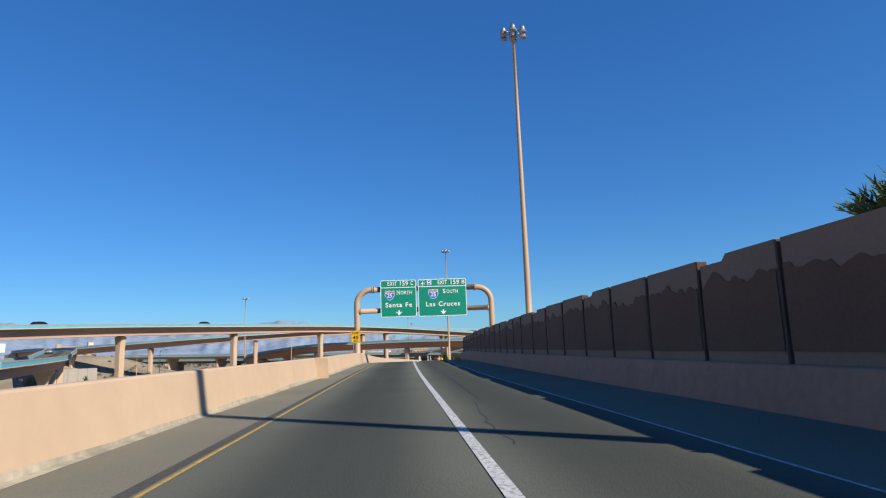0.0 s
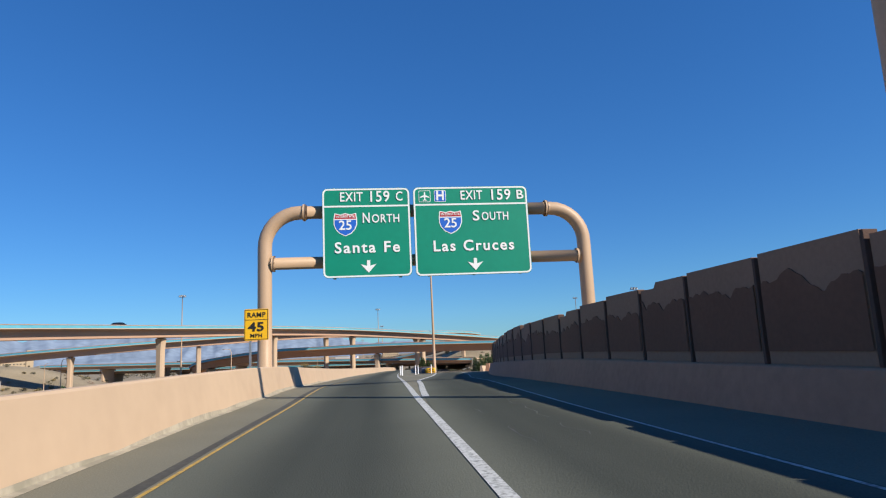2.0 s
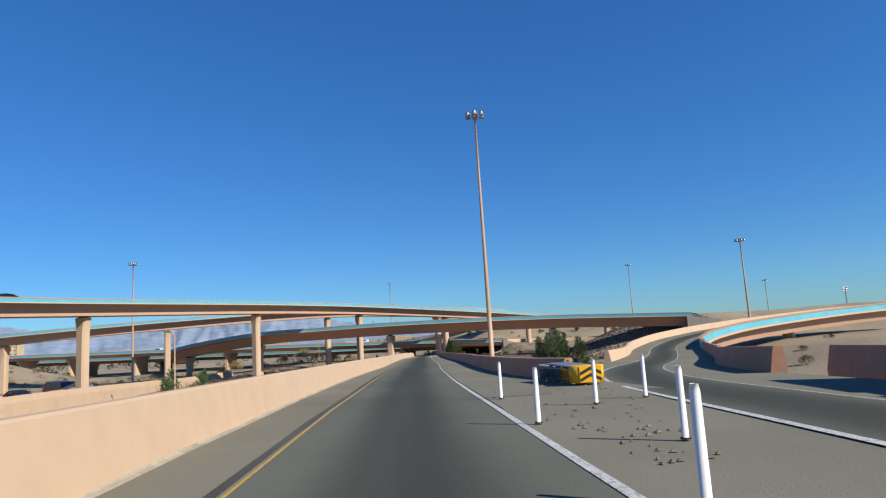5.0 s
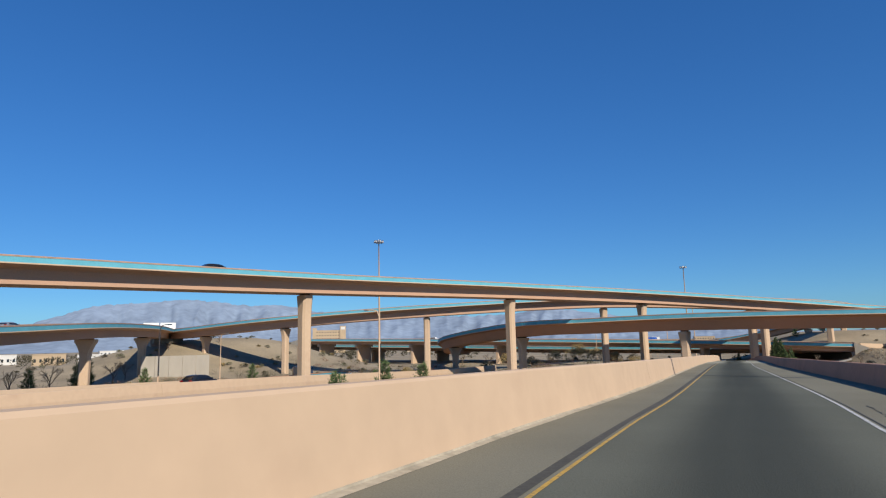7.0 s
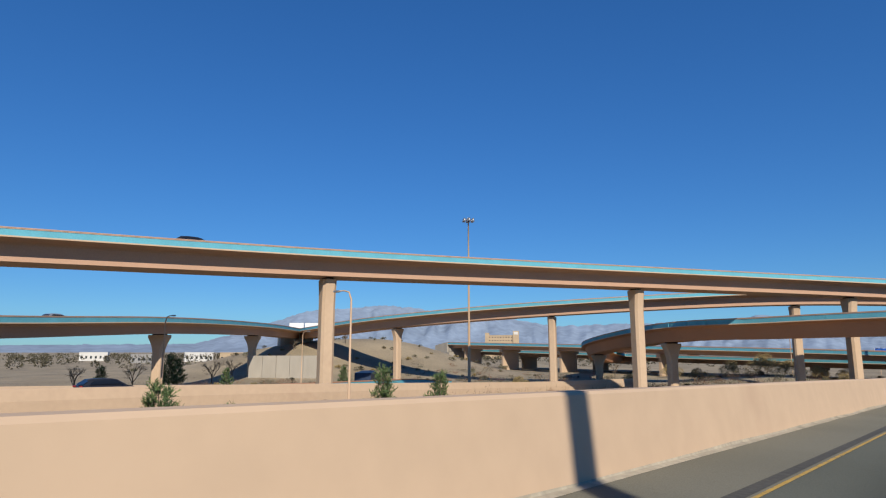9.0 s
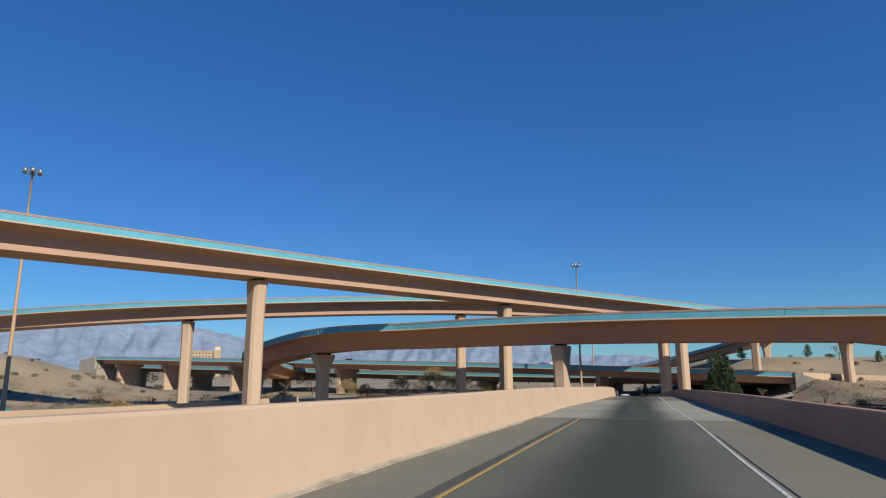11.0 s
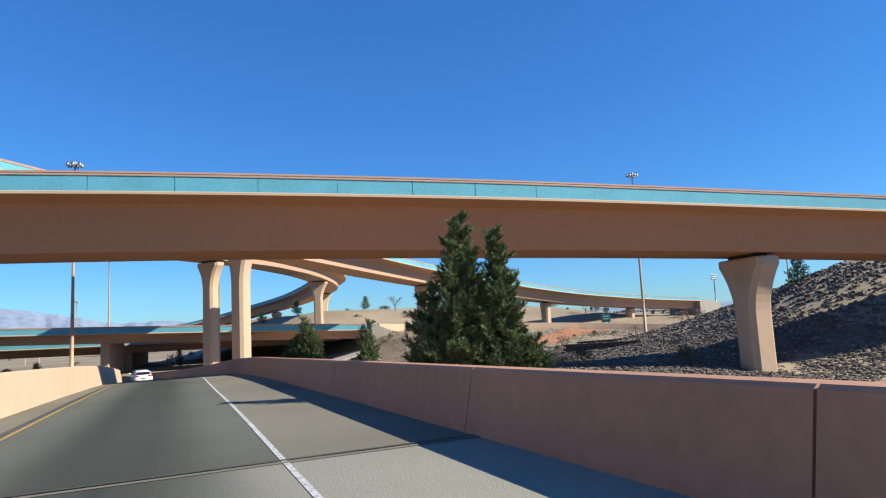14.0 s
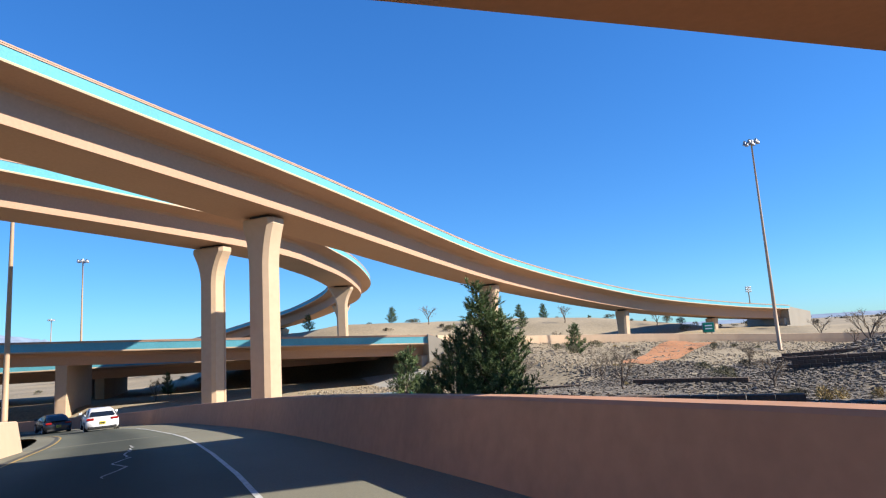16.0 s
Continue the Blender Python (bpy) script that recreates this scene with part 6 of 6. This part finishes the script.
# ---------------------------------------------------------------- the road on the other side
SIDE = curve_through([(-44, 20, -2.6), (-45, 60, -3.0), (-46, 100, -3.55), (-46, 120, -3.85), (-46, 164, -4.35), (-46.4, 191, -4.95), (-47.5, 225, -6.1), (-49, 250, -7.0), (-50, 275, -7.6), (-49, 300, -8.0)], 4.0)
barrier("barrier_side_road", SIDE, -1, "long peach concrete barrier of the side road", PEACH, joints=(90, 132, 171, 205), deep=6.0)
strip("road_side", offset_line(SIDE, -6.5), -5.5, 5.9, 0.0, ASPHALT, "worn asphalt side road beyond the barriers")
mark("marking_side_road", offset_line(SIDE, -2.0), 0.0, 0.12, WHITE_LINE, "thin white edge line of the side road", 0.01)
FAR_SIDE = curve_through([(-57, 60, -3.0), (-57.5, 120, -3.9), (-57.5, 170, -4.7), (-58.3, 205, -5.85), (-59.8, 216, -6.05), (-64, 236, -6.5), (-70, 250, -7.4), (-76, 262, -7.9)], 4.0)
side_edge = thing("bridge_edge", "low turquoise bridge parapet of the side road", "bridge", kind="structure")
run = [p for p in FAR_SIDE if p.y > 203]
part("parapet", sweep(run, [(0, -0.4), (0, 0.78), (-0.3, 0.78), (-0.36, -0.4)]), TURQ, side_edge, "turquoise painted parapet")
part("coping", sweep(run, [(0.04, 0.78), (0.04, 0.94), (-0.34, 0.94), (-0.34, 0.78)]), PEACH_R, side_edge, "rose coping")
barrier("barrier_side_road_far", [p for p in FAR_SIDE if p.y < 204], -1, "peach concrete barrier at the far edge of the side road", PEACH)
bank_wall = thing("bank_wall", "tan panelled retaining wall below the flyover landing", "retaining wall", kind="structure")
for k in range(5):
    u0, u1 = k / 5, (k + 1) / 5
    a, b = Vector((-137.5, 254.5, 0)).lerp(Vector((-124.5, 266.5, 0)), u0), Vector((-137.5, 254.5, 0)).lerp(Vector((-124.5, 266.5, 0)), u1)
    d = (b - a).normalized()
    m = Matrix.Translation(a) @ pose(0, 0, 0, 0, 0, math.degrees(math.atan2(d.y, d.x)))
    part("wall_panel", box((0.03, -0.2, -10), ((b - a).length - 0.03, 0.2, -2.2), 0.03, m=m), GREY_CONC, bank_wall)


# ---------------------------------------------------------------- buildings and boards far off
def building(name, label, x, y, w, d, h, base, turn, wall, floors, bays, category="building"):
    """A block with a roof edge and rows of recessed windows on its face towards -y."""
    t = thing(name, label, category, (x, y, base))
    t.rotation_euler[2] = radians(turn)
    wl = part("wall", box((-w / 2, 0, 0), (w / 2, d, h), 0.05), wall, t)
    part("roof", box((-w / 2 - 0.2, -0.2, h - 0.02), (w / 2 + 0.2, d + 0.2, h + 0.5), 0.05), wall, t, "flat roof with a raised edge")
    if floors:
        me = mesh_from("window", box((-w / bays * 0.2, -0.06, 0), (w / bays * 0.2, 0.1, h / floors * 0.3)), WINDOW_DARK)
        for i in range(floors):
            for k in range(bays):
                ob = new("window", me)
                ob.parent, ob.location = t, (-w / 2 + w * (k + 0.5) / bays, 0, h * (i + 0.32) / floors)
    return t


hotel = building("hotel", "tan multi-storey hotel block with rows of dark windows", -368, 734, 36, 18, 25, -9, 31, HOUSE_TAN, 7, 12)
part("stair_tower", box((-18.5, -1.5, 0), (-14, 6, 28), 0.05), HOUSE_TAN, hotel, "plain end tower")
part("lift_tower", box((12, -1.5, 0), (18.5, 8, 30), 0.05), HOUSE_TAN, hotel, "taller end tower with a sign block")
part("sign_block", box((13, -1.7, 26), (17.5, -1.5, 29)), HOUSE_WHITE, hotel, "white sign block")
random.seed(14)
for a, r, w, h, mat in ((52, 330, 16, 5, HOUSE_WHITE), (50, 420, 22, 7, HOUSE_WHITE), (48.3, 380, 12, 6, HOUSE_TAN), (47, 460, 30, 9, HOUSE_WHITE), (45.2, 400, 14, 5, HOUSE_GREY), (55, 300, 18, 6, HOUSE_TAN), (58, 340, 20, 6, HOUSE_WHITE), (62, 310, 16, 5, HOUSE_GREY), (43.5, 520, 26, 8, HOUSE_WHITE), (24, 420, 20, 6, HOUSE_TAN), (20, 520, 26, 8, HOUSE_GREY), (16, 470, 16, 6, HOUSE_WHITE), (10, 560, 30, 9, HOUSE_TAN), (3, 480, 18, 6, HOUSE_WHITE), (39, 600, 30, 8, HOUSE_GREY), (28, 650, 34, 9, HOUSE_WHITE), (66, 380, 20, 6, HOUSE_WHITE), (-2, 600, 26, 8, HOUSE_TAN)):
    building("far_building", {id(HOUSE_WHITE): "low white flat-roofed building far off", id(HOUSE_TAN): "low tan flat-roofed building far off", id(HOUSE_GREY): "low grey flat-roofed building far off"}[id(mat)],
             3 - 1.5 * r * math.sin(radians(a)), 141 + 1.5 * r * math.cos(radians(a)), w, 10, h * 1.1, -9, a + random.uniform(-12, 12), mat, 2 if h > 6 else 1, int(w / 3))
building("far_building", "grey flat-roofed building beyond the hill crest", 62, 558, 13, 8, 10.5, -9, -6, HOUSE_GREY, 3, 4)


def board(name, label, x, y, z, w, h, turn, base, posts, mat=SIGN_WHITE, category="billboard"):
    t = thing(name, label, category, (x, y, z))
    t.rotation_euler[2] = radians(turn)
    part("panel", box((-w / 2, -0.12, -h / 2), (w / 2, 0.12, h / 2), 0.02), mat, t)
    part("frame", box((-w / 2 - 0.1, 0.1, -h / 2 - 0.1), (w / 2 + 0.1, 0.22, h / 2 + 0.1)), STEEL, t, "steel backing frame")
    for px in posts:
        bm = bmesh.new()
        add_tube(bm, [(px, 0.25, base - z), (px, 0.25, h * 0.3)], 0.1, 8)
        part("post", bm, STEEL_TAN, t, "steel post")
    return t


board("overhead_sign", "plain white back of an overhead sign by the landing", -208, 325.5, 8.6, 6.0, 4.4, 42, -9, (-1.5, 1.5), category="road sign")
board("overhead_sign", "plain white back of an overhead sign by the landing", -203.2, 330, 8.6, 6.0, 4.4, 42, -9, (-1.5, 1.5), category="road sign")
board("billboard", "pale grey back of a sign beyond the flyover", -138.7, 190.5, 6.2, 4.4, 2.4, 62, -9, (-1.4, 1.4), ALU)
bb = board("billboard", "blue and white billboard beyond the low bridge", -9.2, 420.7, -0.9, 5.6, 2.0, 2, -9, (-1.5, 1.5))
part("picture_field", box((-2.6, -0.15, 0.1), (1.6, -0.12, 0.9)), SIGN_BLUE, bb, "blue field with plain shapes")
gs = board("guide_sign_small", "small green guide sign behind the barrier", 29.7, 299.6, -7.9, 3.0, 1.6, -6, -10.5, (-0.9, 0.9), GREEN, "road sign")
for z in (0.32, -0.25):
    part("writing_bar", box((-1.1, -0.135, z - 0.13), (1.0, -0.12, z + 0.13)), SIGN_WHITE, gs, "white bar of writing")
gm = board("guide_sign_small", "small green guide sign beside the road across the slope", 101, 331.5, -4.4, 1.7, 1.5, -35, -7, (-0.5, 0.5), GREEN, "road sign")
for z in (0.3, -0.2):
    part("writing_bar", box((-0.6, -0.135, z - 0.1), (0.55, -0.12, z + 0.1)), SIGN_WHITE, gm, "white bar of writing")
street_lamp(-74, 198, -9, 3.5, 1.6, "slim pale street lamp on the side road")
street_lamp(-98, 240, -9, 3.0, 1.6, "slim pale street lamp on the side road")
flood = thing("stadium_light", "distant steel pole with a rack of floodlights", "light mast", (312, 472, -8))
bm = bmesh.new()
add_tube(bm, [(0, 0, 0), (0, 0, 22.5)], [0.4, 0.25], 8)
part("pole", bm, STEEL, flood)
for k in range(3):
    for i in range(4):
        part("floodlight", box((-2.2 + 1.15 * i, -0.4, 19.6 + 1.1 * k), (-1.3 + 1.15 * i, 0.2, 20.4 + 1.1 * k), 0.1), STEEL, flood)

# downpipe on the shaft by the ramp
bm = bmesh.new()
add_tube(bm, [(23.5, 328.6, 7.0), (23.5, 328.6, -9.5)], 0.12, 8)
tagged(part("downpipe", bm, STEEL_TAN), "tan drain pipe down the side of the pier", "pipe")


# ---------------------------------------------------------------- more vehicles
def truck(label, at, turn, cab_mat, box_mat):
    t = thing("truck", label, "truck", at)
    t.rotation_euler[2] = radians(turn)
    part("trailer", box((-1.25, -7.0, 1.1), (1.25, 4.6, 3.9), 0.06), box_mat, t, "box trailer")
    part("chassis", box((-0.9, -6.8, 0.8), (0.9, 7.0, 1.12), 0.03), DARK, t, "dark chassis")
    cab = part("cab", box((-1.2, 5.1, 0.9), (1.2, 7.4, 3.5), 0.18), cab_mat, t, "driver's cab")
    part("windscreen", box((-1.0, 7.36, 2.1), (1.0, 7.42, 3.1), 0.01), CAR_GLASS, cab)
    for y in (-5.8, -4.5, 4.2, 6.4):
        for s in (-1, 1):
            bm = bmesh.new()
            add_tube(bm, [(s * 0.85, y, 0.5), (s * 1.22, y, 0.5)], 0.5, 14)
            part("wheel", bm, DARK, t, "black tyre")
    return t


NAVY = material("navy_trailer_paint", (0.03, 0.05, 0.10), 0.4, vary=0.1, bump=0.0)
CAR_SILVER = material("silver_car_paint", (0.42, 0.43, 0.45), 0.3, metal=0.5, vary=0.03, bump=0.0)
truck("truck with red cab and dark blue trailer on the lower road", (-69.5, 230.5, -8.2), 40, CAR_RED, NAVY)
car("dark_car", "dark car on the side road beyond the barriers", (-50.5, 181, -4.75), 0, CAR_DARK, 4.6, 1.85, 1.5)


def on_deck(name, label, pts, depth, x, y, side, mat, H=1.5):
    """A car on a deck whose soffit runs through pts."""
    line = curve_through(pts, 1.0)
    i, d = nearest(line, x, y)
    r = Vector((d.y, -d.x, 0)).normalized()
    p = line[i] + r * side + Vector((0, 0, depth + 0.03))
    return car(name, label, p, math.degrees(math.atan2(-d.x, d.y)), mat, 4.6, 1.85, H)


on_deck("silver_car", "silver car on the low bridge", E_PTS, 1.6, -62, 357, 2.5, CAR_SILVER)
on_deck("white_car", "white car on the low bridge", E_PTS, 1.6, -98, 366, -2.5, CAR_WHITE, 1.7)
on_deck("dark_car", "dark car on the high flyover", A_PTS, 2.2, -78, 143, -1.6, CAR_DARK, 1.6)
on_deck("white_car", "white car on the high flyover", A_PTS, 2.2, -87, 116, 1.6, CAR_WHITE, 1.6)
on_deck("dark_car", "dark car on the high flyover", A_PTS, 2.2, -60, 193, 1.6, CAR_DARK, 1.5)
on_deck("silver_car", "silver car on the flyover that lands on the bank", D_PTS, 2.2, -104, 198, -2.4, CAR_SILVER, 1.4)
on_deck("dark_car", "dark car far off on the low bridge", E2_PTS, 1.6, -60, 382, 3.0, CAR_DARK)

# a pale wandering crack seal in the lane
def wander(name, label, y0, y1, off, width, mat, sway, seed):
    line = curve_through([(float(np.interp(y, RXY[:, 1], RXY[:, 0])), float(y), float(np.interp(y, RXY[:, 1], RXY[:, 2]))) for y in np.arange(y0, y1 + 0.6, 0.5)], 0.25)
    o = np.array([off(p.y) + sway * noise.noise((p.y * 0.9, seed, 0.0)) + 0.4 * sway * noise.noise((p.y * 3.1, seed, 4.0)) for p in line])
    w = np.array([width * (0.75 + 0.6 * noise.noise((p.y * 1.7, seed, 8.0))) * smooth(0, 0.6, min(p.y - y0, y1 - p.y) + 0.15) for p in line])
    mark(name, line, o, w, mat, label, 0.014)


PALE_SEAL = material("pale_crack_seal", (0.42, 0.42, 0.40), 0.9, vary=0.25, grain=20, stain=1.5)
wander("crack_seal", "pale wandering crack seal in the lane", 272.5, 280.5, lambda y: -0.5 + 0.04 * (y - 273), 0.06, PALE_SEAL, 0.25, 5.0)

# scuffs left by tyres on the right barrier
SCUFF = material("dark_tyre_scuff", (0.12, 0.085, 0.07), 0.9, vary=0.3, grain=12, stain=2.0, bump=0.0)
for y0, n, up in ((219.4, 4, 0.42), (276.5, 3, 0.45)):
    q = min(RB_LINE, key=lambda p: abs(p.y - y0))
    k = RB_LINE.index(q)
    d = (RB_LINE[k + 1] - RB_LINE[k]).normalized()
    r = Vector((d.y, -d.x, 0))
    t = thing("tyre_scuff", "dark rubber scuffs on the face of the barrier", "tyre mark", (0, 0, 0), kind="structure")
    for i in range(n):
        bm = bmesh.new()
        a = q + d * (0.28 * i) + Vector((0, 0, up - 0.06 * i))
        vs = []
        for s, z in ((0, 0), (0.3, -0.05), (0.34, -0.04), (0.02, 0.018)):
            p = a + d * s
            h = p.z + z - q.z - d.z * (0.28 * i + s)
            vs.append(bm.verts.new(p + Vector((0, 0, z)) + r * (0.015 + 0.145 * max(h, 0.0) / 0.79 - 0.008)))
        bm.faces.new(vs)
        part("scuff", bm, SCUFF, t)

# small debris on the gore
rng = np.random.default_rng(33)
vs, fs = [], []
for _ in range(90):
    y = rng.uniform(94, 108)
    x = rng.uniform(3.2, 3.4 + (y - 92) * 0.27)
    s, o = rng.uniform(0.015, 0.05), len(vs)
    for c in ((-1, -1, 0), (1, -1, 0), (1, 1, 0), (-1, 1, 0), (0, 0, 1)):
        vs.append((x + s * c[0] * rng.uniform(0.6, 1.6), y + s * c[1] * rng.uniform(0.6, 1.6), road_z(y) + 0.012 + s * c[2] * 0.8))
    fs += [(o, o + 1, o + 4), (o + 1, o + 2, o + 4), (o + 2, o + 3, o + 4), (o + 3, o, o + 4)]
tagged(raw_mesh("road_debris", vs, fs, RIPRAP), "small stones and debris lying on the gore", "debris", kind="stuff")
